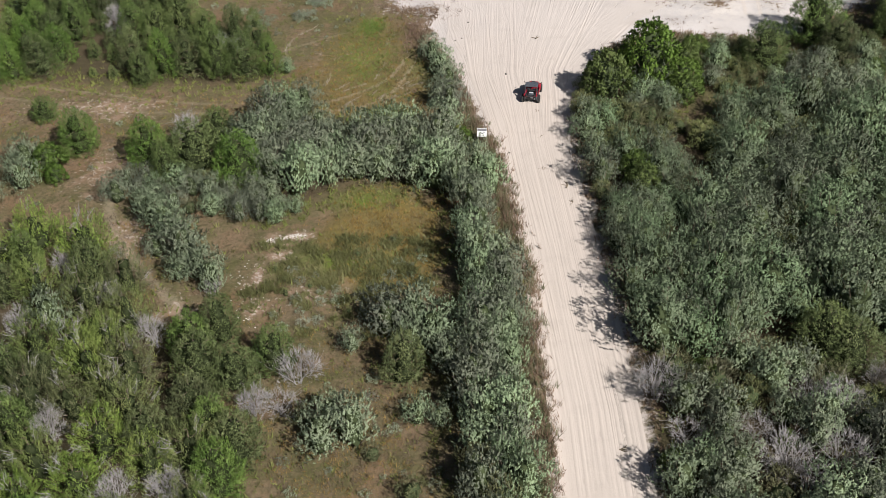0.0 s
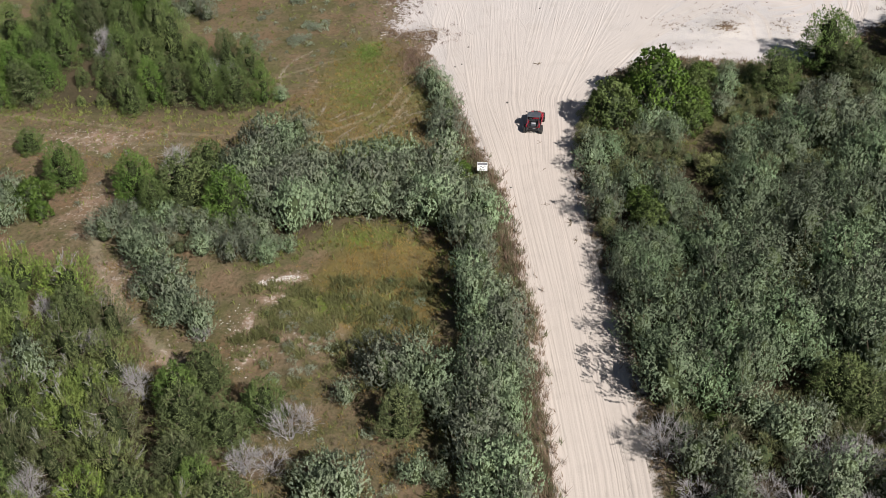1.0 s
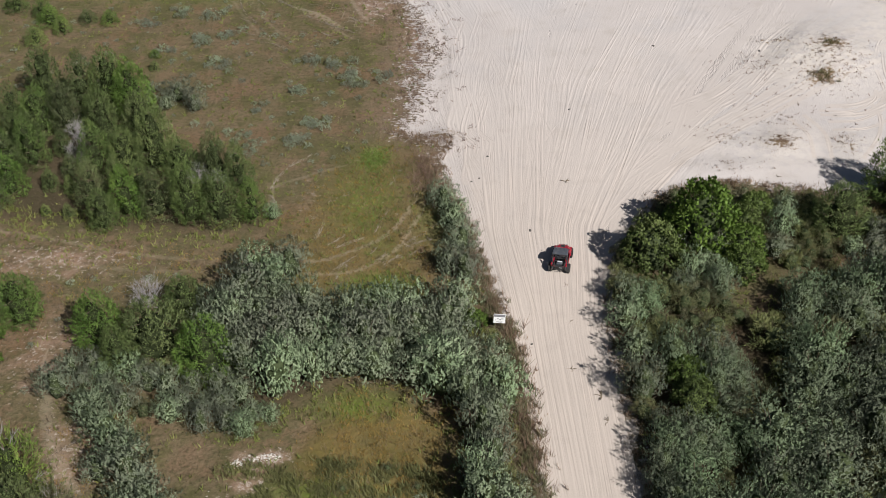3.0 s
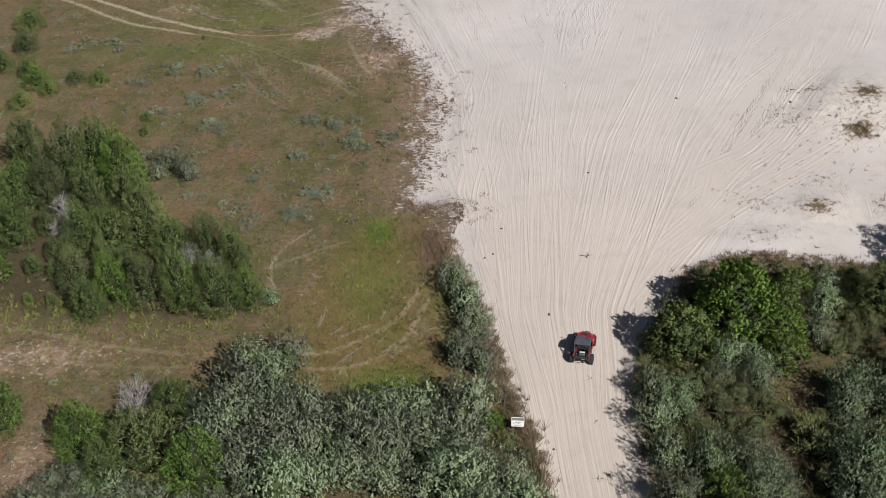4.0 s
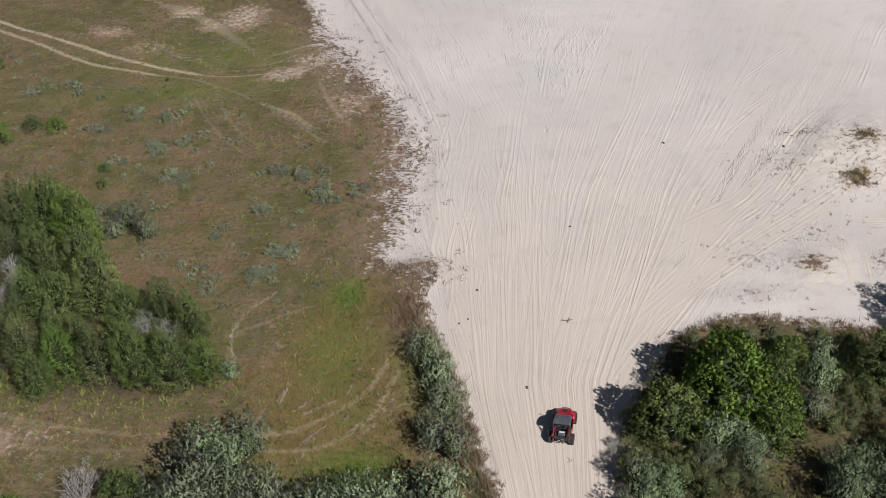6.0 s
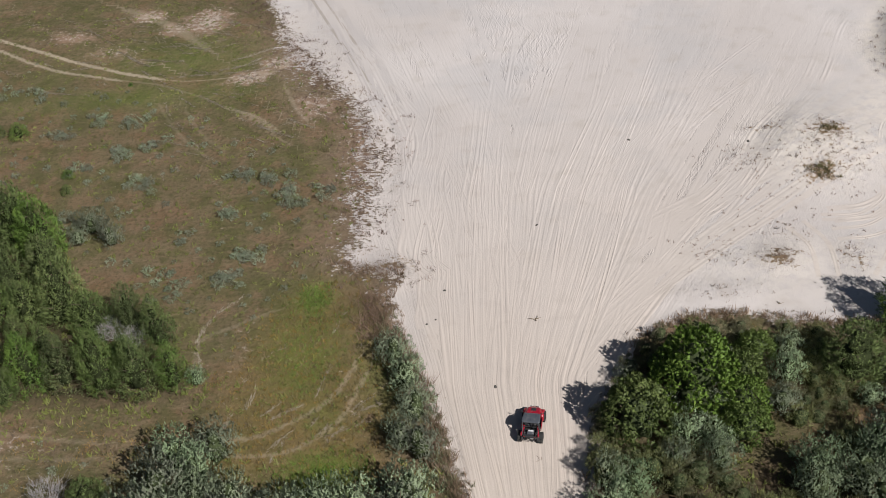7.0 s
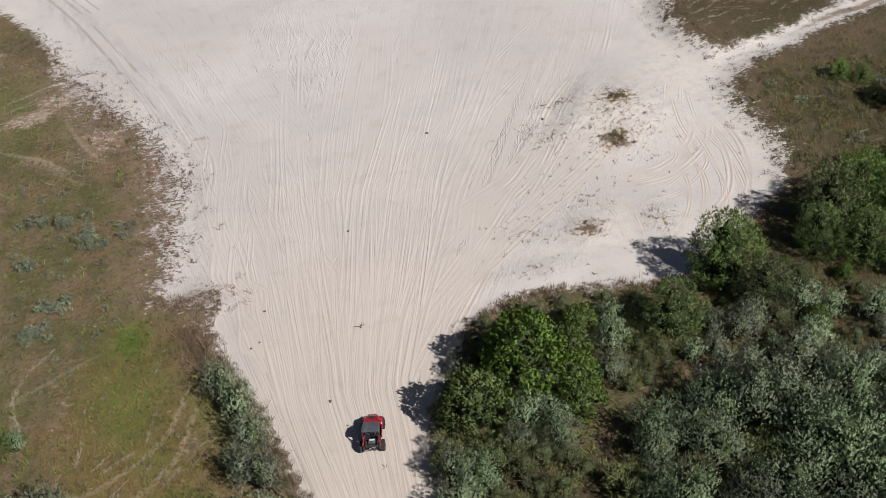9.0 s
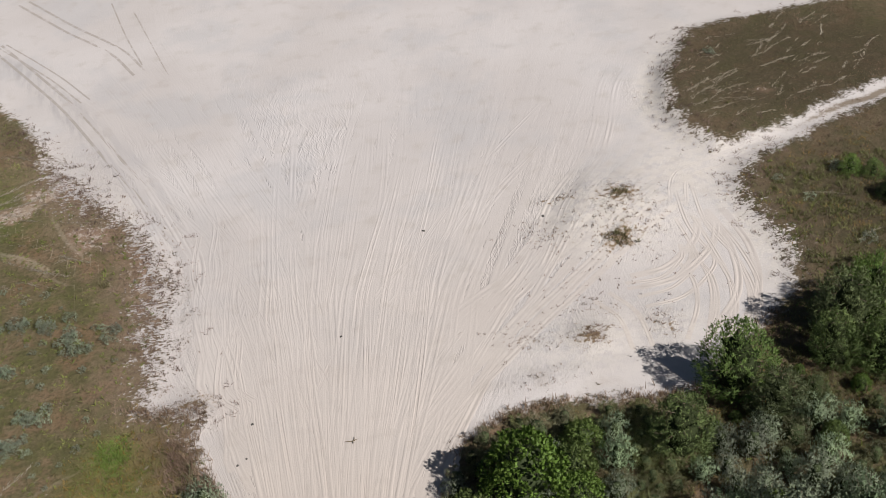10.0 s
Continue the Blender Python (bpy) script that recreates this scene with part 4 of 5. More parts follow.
KINDS = {"willow": (willow, 5, "willow thicket"), "tall": (tall_willow, 5, "willow thicket"), "pine": (pine, 4, "shore pines"), "old": (old_pine, 5, "shore pines"),
         "lush": (lush, 3, "green shrubs"), "thick": (thick, 4, "leafy bushes"), "broom": (broom, 3, "broom shrubs"), "sage": (sage, 3, "low shrubs"), "dead": (dead, 3, "dead shrubs")}
MODELS, TAKEN = {}, []


def put(kind, x, y, size=1.0, tall=1.0, room=1.0):
    """Stands one plant of a kind at a place; the models are built once and copied."""
    make, many, group = KINDS[kind]
    models = MODELS.setdefault(kind, [])
    z = float(relief(np.array([(x, y)]))[0])
    if len(models) < many:
        ob = make(len(models))
        models.append(ob)
    else:
        ob = copy_thing(models[int(rng.integers(many))], Matrix.Identity(4))
    ob["group"] = group
    wide = size * rng.uniform(0.92, 1.1)
    ob.matrix_basis = Matrix.LocRotScale((x, y, z), Euler((rng.normal(0, 0.04), rng.normal(0, 0.04), rng.uniform(0, 6.28))),
                                         (wide * rng.uniform(0.92, 1.08), wide * rng.uniform(0.92, 1.08), size * tall * rng.uniform(0.9, 1.12)))
    TAKEN.append((x, y, size * room * (0.6 if kind == "sage" else 1.3)))


def fill(poly, gap, mix, size=(0.8, 1.2), holes=(), tries=9000, limit=999, tall=1.0):
    """Fills an area with plants of a mix of kinds, no closer than gap."""
    poly = np.asarray(poly, float)
    lo, hi = poly.min(0), poly.max(0)
    cand = rng.uniform(lo, hi, (tries, 2))
    cand = cand[inside(poly, cand)]
    names, weights = list(mix), np.array(list(mix.values()), float)
    done = 0
    for x, y in cand:
        if any(math.hypot(x - a, y - b) < gap * 0.5 + 0.5 * r for a, b, r in TAKEN) or any(math.hypot((x - a), (y - b)) < r for a, b, r in holes):
            continue
        put(names[int(rng.choice(len(names), p=weights / weights.sum()))], x, y, rng.uniform(*size), tall)
        done += 1
        if done >= limit:
            break


# pines and bright shrubs that stand out, then the thickets round them
for x, y, s in [(30.5, 92.4, 1.5), (31.6, 89.4, 1.2), (25.2, 88.8, 1.25), (34.2, 89.6, 0.6), (37.2, 92.8, 1.1), (39.2, 94.8, 1.5), (41.3, 96.0, 1.45), (39.9, 91.4, 1.2), (43.5, 93.5, 1.5), (45.5, 97, 1.3), (42.5, 89.5, 1.1),
                (-35.4, 86.1, 0.65), (-31.3, 81.2, 1.15), (-25.2, 78.6, 1.25), (-21.4, 77.6, 1.3), (-17.7, 75.9, 1.3), (-23.4, 76.4, 0.9), (-20.2, 81.2, 0.8),
                (-5.1, 53.4, 0.95), (-13.3, 54.8, 0.9), (-17.0, 57.7, 1.0), (-18.9, 56.6, 0.95), (-15.6, 53.2, 1.0), (-17.8, 54.0, 1.05), (-17.7, 50.6, 1.05), (-14.9, 47.3, 1.15), (-15.4, 44.8, 1.0), (-16.4, 48.9, 0.9),
                (21.1, 54.0, 1.15), (22.8, 52.9, 1.2)]:
    put("pine", x, y, s, 0.88 if s > 1.05 else 1.0, 1.2)
for x, y, s in [(-31.6, 68.5, 1.1), (-27.6, 66.6, 1.15), (-24.2, 63.2, 1.0), (-30.0, 62.2, 1.1), (-26.3, 60.6, 1.15), (-23.2, 59.2, 1.0), (-28.6, 56.4, 1.15), (-24.9, 54.2, 1.2), (-22.0, 53.8, 1.1), (-25.3, 51.2, 1.1), (-27.9, 51.8, 1.1),
                (-21.4, 50.0, 1.1), (-22.6, 48.0, 1.1), (-26.2, 46.7, 1.15), (-23.5, 44.8, 1.1), (-19.6, 46.0, 1.1), (-26.8, 43.8, 1.0), (-16.8, 43.2, 0.9)]:
    put("old", x, y, s * 0.9, 1.15, 1.1)
for x, y, s in [(-33.5, 107.8, 1.25), (-31, 108, 1.2), (-28.6, 106.4, 1.2), (-36.7, 109, 1.2), (-33.9, 104.4, 1.2), (-30.7, 103.4, 1.25), (-27.6, 103, 1.2), (-35.4, 99.6, 1.1), (-30.3, 98.8, 1.2), (-28, 99.2, 1.1), (-25.5, 99, 1.2), (-23.3, 97.4, 1.1),
                (-20.6, 97.2, 0.9), (-18.3, 95.5, 1.1), (-29.5, 93.8, 1.15), (-26.5, 92.8, 1.2), (-24.1, 92.6, 1.15), (-21.6, 92, 1.2), (-19.2, 91.8, 1.15), (-16.9, 91.8, 1.05), (-28, 91.4, 0.9)]:
    put("pine" if y % 1.0 < 0.45 else "thick", x, y, s * rng.uniform(0.70, 0.90), rng.uniform(1.1, 1.4), 1.25)
for x, y, s in [(-33.6, 101.2, 0.8), (-32.2, 98.0, 0.75), (-33.4, 96.4, 0.6), (-31.6, 95.6, 0.55), (-32.6, 106.2, 0.8), (-29.4, 101.0, 0.8), (-26.2, 95.8, 0.9), (-23.0, 94.9, 0.8), (-28.2, 96.4, 0.9), (-31.0, 92.6, 0.45), (-32.9, 93.0, 0.35), (-20.6, 94.4, 0.8)]:
    put("thick", x, y, s * 0.75, 1.1, 1.2)
for x, y, s in [(-32.0, 100.2, 0.8), (-32.8, 103.0, 0.7), (-21.8, 96.6, 0.7), (-20.3, 95.6, 0.6)]:
    put("dead", x, y, s)
for x, y, s in [(11.6, 85.0, 1.3), (15.1, 87.6, 1.62), (19.6, 90.4, 0.95), (18.5, 88.4, 1.05), (18.0, 86.2, 1.05), (17.7, 84.4, 0.95), (12.4, 71.2, 1.15), (12.4, 73.6, 0.95), (-33.2, 78.6, 1.0), (-32.4, 77.0, 0.6),
                (10.4, 45.0, 0.6), (17.2, 46.4, 0.5), (13.4, 52.2, 0.6)]:
    put("lush", x, y, s, 1.25 if s > 1.2 else 0.98, 1.35)
for x, y, s in [(-44.1, 134, 0.9), (-43.3, 129.5, 0.9), (-40.5, 123.2, 0.85), (-37.0, 123.3, 0.62), (-34.8, 122.9, 0.6), (-40.8, 119.3, 0.7), (-38.9, 121.4, 0.6), (-41.8, 125, 0.8), (-28.8, 114.1, 0.35), (-29.3, 116.4, 0.3), (-44.5, 126, 0.8), (-26.6, 130, 0.16)]:
    put("thick", x, y, s, 0.7)
for x, y, s in [(-21.5, 57.6, 0.85), (-11.7, 53.5, 1.15), (-14.0, 50.9, 0.95), (-12.6, 50.9, 0.8), (-26.2, 49.4, 0.9), (-25.2, 62.0, 0.7), (-30.7, 59.4, 0.8), (-29.2, 65.2, 0.7), (-21.3, 44.0, 1.0), (-18.4, 44.2, 0.9), (16.7, 44.4, 1.2), (21.1, 49.0, 1.05),
                (17.6, 42.8, 1.1), (11.5, 46.9, 0.8), (19.9, 44.7, 1.1), (15.4, 47.1, 0.8), (23.8, 51, 0.7), (-23.0, 82.2, 0.9), (-18.2, 62.5, 0.45)]:
    put("dead", x, y, s * 0.9, 1.0 if x > -17 else 1.3)
for x, y, s in [(-6.2, 57.8, 1.05), (-4.2, 58.2, 1.15), (-3.1, 56.2, 1.1), (-4.6, 55.8, 0.8), (-2.4, 53.9, 0.9), (-8.4, 56.4, 0.6), (-9.8, 47.9, 1.0), (-8.0, 48.2, 1.0), (-9.2, 49.8, 0.75), (-4.1, 49.6, 0.65), (-2.9, 49.2, 0.5),
                (-24.0, 71.2, 0.8), (-22.8, 69.6, 0.95), (-21.6, 68.0, 0.9), (-20.5, 66.2, 1.0), (-19.4, 64.6, 0.9), (-18.4, 63.0, 0.85), (-20.8, 64.4, 0.6), (-22.9, 67.2, 0.6), (-35.4, 79.5, 0.8), (-35.0, 76.4, 0.9), (-36.6, 74.0, 0.8),
                (-1.6, 87.6, 0.75), (-2.2, 90.2, 0.8), (-2.9, 92.6, 0.65), (-1.3, 84.6, 0.8), (-2.4, 85.4, 0.7), (-13.4, 85.4, 0.9), (-15.6, 84.4, 0.9), (-25.7, 108.8, 0.7), (-24.0, 107.2, 0.65), (-26.4, 107.4, 0.5), (-15.6, 91.9, 0.45)]:
    put("willow", x, y, s)
put("broom", 0.3, 77.9, 0.45)
put("broom", 1.4, 77.0, 0.4)
put("broom", 18.4, 77.2, 1.05)
put("broom", 16.6, 79.6, 0.6)
put("lush", -0.7, 79.6, 0.55)
for x, y, s in [(13.3, 86.6, 0.6), (16.7, 86.6, 0.6), (21.2, 88.4, 0.7), (14.2, 84.4, 0.7), (15.9, 83.6, 0.6), (20.3, 86.2, 0.6), (21.8, 90.6, 0.6), (9.3, 81.2, 0.7), (9.2, 79.0, 0.75), (9.5, 76.0, 0.75)]:
    put("willow", x, y, s)
for x, y, s in [(9.5, 83.4, 0.7), (9.7, 86.0, 0.6), (10.7, 88.2, 0.55), (11.9, 90.2, 0.5), (13.0, 91.6, 0.5), (9.2, 81.8, 0.8), (17.4, 92.4, 0.7), (14.2, 92.9, 0.5), (16.6, 93.4, 0.42), (19.4, 93.2, 0.45), (22.2, 92.8, 0.45), (24.0, 92.2, 0.5), (26.6, 91.6, 0.5)]:
    put("broom", x, y, s, 1.15 if s > 0.75 else 1.0)
fill([(9.3, 82.5), (9.9, 86.5), (11.5, 89.6), (13.2, 92.2), (18, 93), (24, 91.6), (24, 86), (21, 84.5), (19.8, 86), (17, 83.4)], 1.25, {"broom": 0.85, "willow": 0.15}, (0.4, 0.6), [(19.2, 82.6, 1.5)])
fill(HEDGE, 1.95, {"willow": 0.94, "broom": 0.06}, (0.75, 1.0), [(1.0, 76.6, 2.9)], tall=1.22)
fill([(-27.5, 73.5), (-20, 71.5), (-14.5, 69.8), (-13, 71.5), (-17.5, 75), (-21, 76), (-27, 76.5)], 1.7, {"willow": 0.8, "broom": 0.2}, (0.45, 0.7))
fill(BAND, 1.95, {"willow": 1.0}, (0.85, 1.15), [(0.9, 78.2, 2.8)])
fill([(-42, 106), (-37, 107), (-34.5, 101), (-36, 93), (-42, 92)], 2.9, {"pine": 0.4, "thick": 0.6}, (0.8, 1.1), [(-20.5, 99.4, 1.6), (-33.3, 94.7, 1.0)])
fill(WEST_WOOD, 3.0, {"old": 0.55, "pine": 0.40, "willow": 0.05}, (0.65, 1.05), [(-19.6, 53.0, 1.3), (-19.6, 50.8, 1.3), (-18.8, 48.7, 1.2), (-31.8, 59, 1.6), (-30.4, 56.7, 1.3)], tall=1.1)
fill([(10.4, 39), (10.4, 51.5), (13, 53), (24, 53), (29, 50), (25, 39)], 2.2, {"broom": 0.33, "willow": 0.5, "dead": 0.08, "lush": 0.02}, (0.75, 1.1))
fill(EAST_EDGE, 1.75, {"broom": 0.40, "tall": 0.58, "lush": 0.02}, (0.5, 0.78), [(18.6, 81.5, 2.3), (17.2, 76.5, 2.0), (16.9, 73.5, 1.2), (14.5, 80, 1.0), (16.6, 71, 1.2)])
fill(EAST_WOOD, 2.7, {"tall": 0.94, "broom": 0.06}, (0.78, 1.12), [(18.6, 54.6, 1.8), (24, 83.5, 1.5), (31, 78, 2.2), (17.5, 60, 1.0)])
fill([(21, 88), (24, 88), (28, 88), (34, 88), (38, 86), (40, 80), (30, 82), (23, 82.5)], 2.2, {"willow": 0.55, "broom": 0.3, "lush": 0.15}, (0.4, 0.75), [(36.3, 86, 1.2), (28, 86, 1.0), (25, 84, 1.0)])
fill([(22, 90), (27, 89), (34, 92), (40, 97), (46, 92), (42, 80), (30, 83)], 1.7, {"broom": 0.5, "lush": 0.3, "sage": 0.2}, (0.25, 0.5), limit=26)
fill([(24, 91.5), (28, 92), (38, 99), (41, 106), (48, 112), (60, 114), (60, 90), (46, 80), (36, 84)], 4.2, {"pine": 0.6, "lush": 0.3, "willow": 0.1}, (0.7, 1.2), [(38, 103, 5), (43, 107, 6.5), (50, 111, 5), (48, 101, 3), (35, 93, 2.5)], limit=12)
for x, y in [(-30.8, 122.1), (-28.3, 124.7), (-28.8, 117.1), (-25.2, 123.9), (-22.2, 120.4), (-25.4, 119.4), (-25.7, 118.1), (-22.7, 114.5), (-23.6, 114.2), (-18.5, 107.6), (-16.1, 109.7), (-14.2, 103.8), (-13.6, 104.8), (-13.9, 115.0),
             (-11.9, 113.2), (-10.7, 112.3), (-9.1, 111.4), (-14.5, 102.4), (-10.8, 110.0), (-19.6, 102.8), (-18.0, 101.0), (-15.2, 101.2), (-35.1, 129.7), (-38.3, 130.0), (-27.8, 110.5), (-32.3, 112.4), (46.2, 133.4)]:
    for k in range(int(rng.integers(3, 6))):    # low shrubs grow in clumps
        put("sage", x + rng.normal(0, 0.8), y + rng.normal(0, 0.6), rng.uniform(0.4, 0.95))
fill([(-46, 92), (-46, 142), (-30, 131), (-22, 126), (-9, 116), (-7, 104), (-14, 96), (-17, 98), (-26, 104), (-30, 108)], 1.7, {"sage": 1.0}, (0.2, 0.6), limit=150)
fill([(-34, 72), (-31, 86), (-24, 88), (-18, 86), (-20, 82), (-28, 80), (-29, 74)], 2.8, {"sage": 1.0}, (0.3, 0.6), limit=12)
fill([(-14, 58), (-5, 61), (-3.5, 66), (-10, 64), (-14, 66)], 1.4, {"sage": 1.0}, (0.4, 0.75), limit=22)
fill([(-12, 43), (-2, 43), (-2, 51), (-6, 54), (-10, 57), (-13, 57)], 1.7, {"sage": 0.85, "broom": 0.15}, (0.25, 0.7), limit=26)
fill([(42, 114), (58, 116), (58, 96), (45, 100)], 4.0, {"sage": 1.0}, (0.6, 1.1), limit=10)
fill([(-15, 58), (-5, 61), (-3.2, 66), (-6, 68), (-10, 66), (-14, 68)], 1.5, {"broom": 1.0}, (0.14, 0.24), limit=9)
for x, y, s in [(48.5, 111.7, 0.7), (49.9, 110.8, 0.6), (49.5, 108.0, 0.6)]:
    put("thick", x, y, s, 0.7)


# ---- grass ----
def grass(name, label, count, lo, hi, keep, mat, tall, blade, spread=0.5, per=5, bunch=0.09):
    p = rng.uniform(lo, hi, (count, 2))
    p = p[keep(p) > rng.uniform(0, 1, len(p))]
    n = len(p)
    root = np.c_[p, relief(p)]
    root = np.repeat(root, per, 0) + np.c_[rng.normal(0, bunch, (n * per, 2)), np.zeros(n * per)]
    way = np.c_[rng.normal(0, spread, (n * per, 2)), np.ones(n * per)]
    way /= np.linalg.norm(way, axis=1)[:, None]
    size = (tall * rng.uniform(0.5, 1.3, n)).repeat(per)[:, None]
    side = np.c_[rng.normal(0, 1, (n * per, 2)), np.zeros(n * per)]
    side *= blade / (np.linalg.norm(side, axis=1)[:, None] + 1e-9)
    tri = np.stack([root - side, root + side, root + way * size], 1)
    me = mesh_of(name, tri.reshape(-1, 3), np.arange(len(tri) * 3).reshape(-1, 3), mat)
    return tagged(new(name, me), label, "grass", kind="stuff")


def crude(p, k=0.35):
    """Uneven cover: patches of about a metre or two."""
    x, y = p.T
    return 0.5 + 0.5 * np.sin(x * 1.7 * k + 2.1 * np.sin(y * 1.1 * k)) * np.sin(y * 1.5 * k + 1.7 * np.sin(x * 0.9 * k))


def on_turf(p):
    sd = sand_depth(p)
    bare = np.max([np.exp(-(along(r, p) / 0.5) ** 2) * k for r, w, k in RUTS], 0)
    return np.clip(-sd * 1.5 + 0.1, 0, 1) * (0.25 + 0.75 * crude(p, 1.1)) * (1 - 0.85 * bare) * (1 - 0.75 * spots(p, PATCHY))


def on_fringe(p):
    sd = sand_depth(p)
    open_side = ((p[:, 1] > 103) & (p[:, 0] < 0)) | (p[:, 0] > 36)
    return np.where(open_side, 0, np.exp(-((sd + 0.35) / 0.5) ** 2) * (0.35 + 0.65 * crude(p, 2.0)) * np.where((p[:, 0] > 7) & (p[:, 1] < 93), 0.3, 1))


def on_open_edge(p):
    sd = sand_depth(p)
    open_side = ((p[:, 1] > 103) & (p[:, 0] < 0)) | (p[:, 0] > 36)
    return np.where(open_side, np.where(p[:, 0] > 36, 0.12, 0.42) * np.exp(-((sd + 1.8) / 2.2) ** 2), 0)


grass("dry_grass", "short dry brown grass over old dune turf", 76000, (-50, 38), (62, 150), lambda p: on_turf(p) * np.clip(crude(p, 0.28) * 1.6, 0.15, 1), M_DRY, 0.12, 0.016, 0.7, 4, 0.16)
grass("olive_grass", "olive grass among the dry turf", 76000, (-50, 38), (62, 150), lambda p: on_turf(p) * np.clip(1.5 - crude(p, 0.28) * 1.8, 0.1, 1), M_STRAW, 0.12, 0.016, 0.7, 4, 0.16)
grass("fresh_grass", "fresh green grass in damp spots", 14000, (-12, 80), (-4, 103), lambda p: spots(p, [(-8.5, 99.2, 1.0, 1.3), (-7.0, 83.6, 2.3, 1.5, 0.8), (-8.6, 94, 1.9, 3.6, 0.22)]), M_FRESH, 0.22, 0.02)
grass("brown_brush", "tangle of dead reddish-brown brush", 6500, (-8, 90), (-1, 103), lambda p: spots(p, [(-4.4, 97.2, 0.9, 2.2), (-3.2, 94.5, 0.6, 1.4), (-4.2, 101.2, 1.4, 0.7, 0.35)]) * crude(p, 2.4) * (sand_depth(p) < 0.2), M_RUST, 0.6, 0.02, 0.9)
grass("margin_weeds", "brown dry weeds along the edge of the sand", 260000, (-20, 38), (62, 145), on_fringe, M_RUST, 0.5, 0.022, 0.45)
grass("edge_grass", "thin brown grass where turf frays into sand", 60000, (-20, 100), (62, 145), on_open_edge, M_RUST, 0.22, 0.02, 0.9)
grass("edge_tufts", "ragged brown grass tufts along the frayed edge of the turf", 30000, (-22, 100), (46, 146),
      lambda p: np.where((p[:, 0] < 2) | (p[:, 0] > 36), 0.32, 0) * np.exp(-((sand_depth(p) + np.where(p[:, 0] < 2, 1.0, 0.6)) / np.where(p[:, 0] < 2, 2.4, 1.5)) ** 2) * np.clip(crude(p, 1.5) * 1.5 - 0.2, 0, 1), M_RUST, 0.30, 0.022, 1.0, 14, 0.17)
grass("sparse_weeds", "thin weeds on sandy hummocks", 90000, (-8, 96), (38, 120), lambda p: 0.36 * spots(p, [(x, y, a * 0.6, b * 0.6, k) for x, y, a, b, k in ISLANDS]) * crude(p, 2.5), M_RUST, 0.2, 0.02, 0.7)
grass("tussock_grass", "olive grass tussocks on sandy hummocks", 9000, (-10, 105), (34, 119), lambda p: 1.6 * spots(p, [(28.9, 109.8, 1.0, 0.8), (29.8, 109.2, 0.6, 0.5), (30.9, 114.8, 0.8, 0.5), (-8.6, 117.5, 0.4, 0.3)]) - 0.3, M_STRAW, 0.4, 0.024, 0.7, 8)
grass("field_grass", "ochre grass in a dry hollow", 30000, (-16, 60), (-1, 104),
      lambda p: np.maximum(0.75 * area(FIELD, p, 4) * np.clip((p[:, 0] + 12) / 6, 0.1, 1), 0.22 * area(HOLLOW, p, 5)) * (0.1 + 0.9 * crude(p, 1.3)), M_OCHRE, 0.21, 0.024)
grass("damp_grass", "yellow-green grass in a damp hollow", 30000, (-16, 60), (-1, 104),
      lambda p: np.maximum(0.7 * spots(p, [(-8, 72.3, 3.2, 1.5), (-9, 66.5, 2.6, 1.8), (-6, 69, 2.5, 2)]), 0.4 * area(HOLLOW, p, 5)) * (0.1 + 0.9 * crude(p, 1.1)), M_GREEN, 0.21, 0.024)


def streaks(name, label, lines, mat, wide=0.07):
    """Pale flattened stalks lying along old wheel lines, thick here and thin there."""
    tris = []
    for line, amount in lines:
        pts = curve(line, 10)
        cut = np.r_[0, np.cumsum(np.hypot(*np.diff(pts, axis=0).T))]
        n = int(cut[-1] * 26 * amount)
        at = rng.uniform(0, cut[-1], n)
        at = at[np.sin(at * 1.9 + rng.uniform(0, 6)) + np.sin(at * 0.7 + rng.uniform(0, 6)) > rng.uniform(-1.6, 0.9, n)]
        x, y = np.interp(at, cut, pts[:, 0]), np.interp(at, cut, pts[:, 1])
        ahead = unit(np.c_[np.interp(at + 0.3, cut, pts[:, 0]) - np.interp(at - 0.3, cut, pts[:, 0]), np.interp(at + 0.3, cut, pts[:, 1]) - np.interp(at - 0.3, cut, pts[:, 1])])
        side = np.c_[-ahead[:, 1], ahead[:, 0]]
        p = np.c_[x, y] + side * rng.normal(0, wide, len(x))[:, None]
        root = np.c_[p, relief(p) + 0.03]
        way = np.c_[unit(ahead + rng.normal(0, 0.35, ahead.shape)), rng.uniform(0.05, 0.3, len(p))] * rng.uniform(0.15, 0.4, len(p))[:, None]
        off = np.c_[side, np.zeros(len(p))] * rng.uniform(0.02, 0.045, len(p))[:, None]
        tris.append(np.stack([root - off, root + off, root + way], 1))
    tri = np.concatenate(tris)
    me = mesh_of(name, tri.reshape(-1, 3), np.arange(len(tri) * 3).reshape(-1, 3), mat)
    return tagged(new(name, me), label, "grass", kind="stuff")


def strewn(n, lo, hi, angle, turn, long, keep):
    out = []
    while len(out) < n:
        p = rng.uniform(lo, hi)
        if not keep(p[None])[0]:
            continue
        a, bend = radians(angle) + rng.normal(0, turn), rng.normal(0, 0.05)
        s = np.linspace(0, rng.uniform(*long), 6)
        out.append((np.c_[p[0] + s * np.cos(a + bend * s), p[1] + s * np.sin(a + bend * s)], rng.uniform(0.4, 1.1)))
    return out


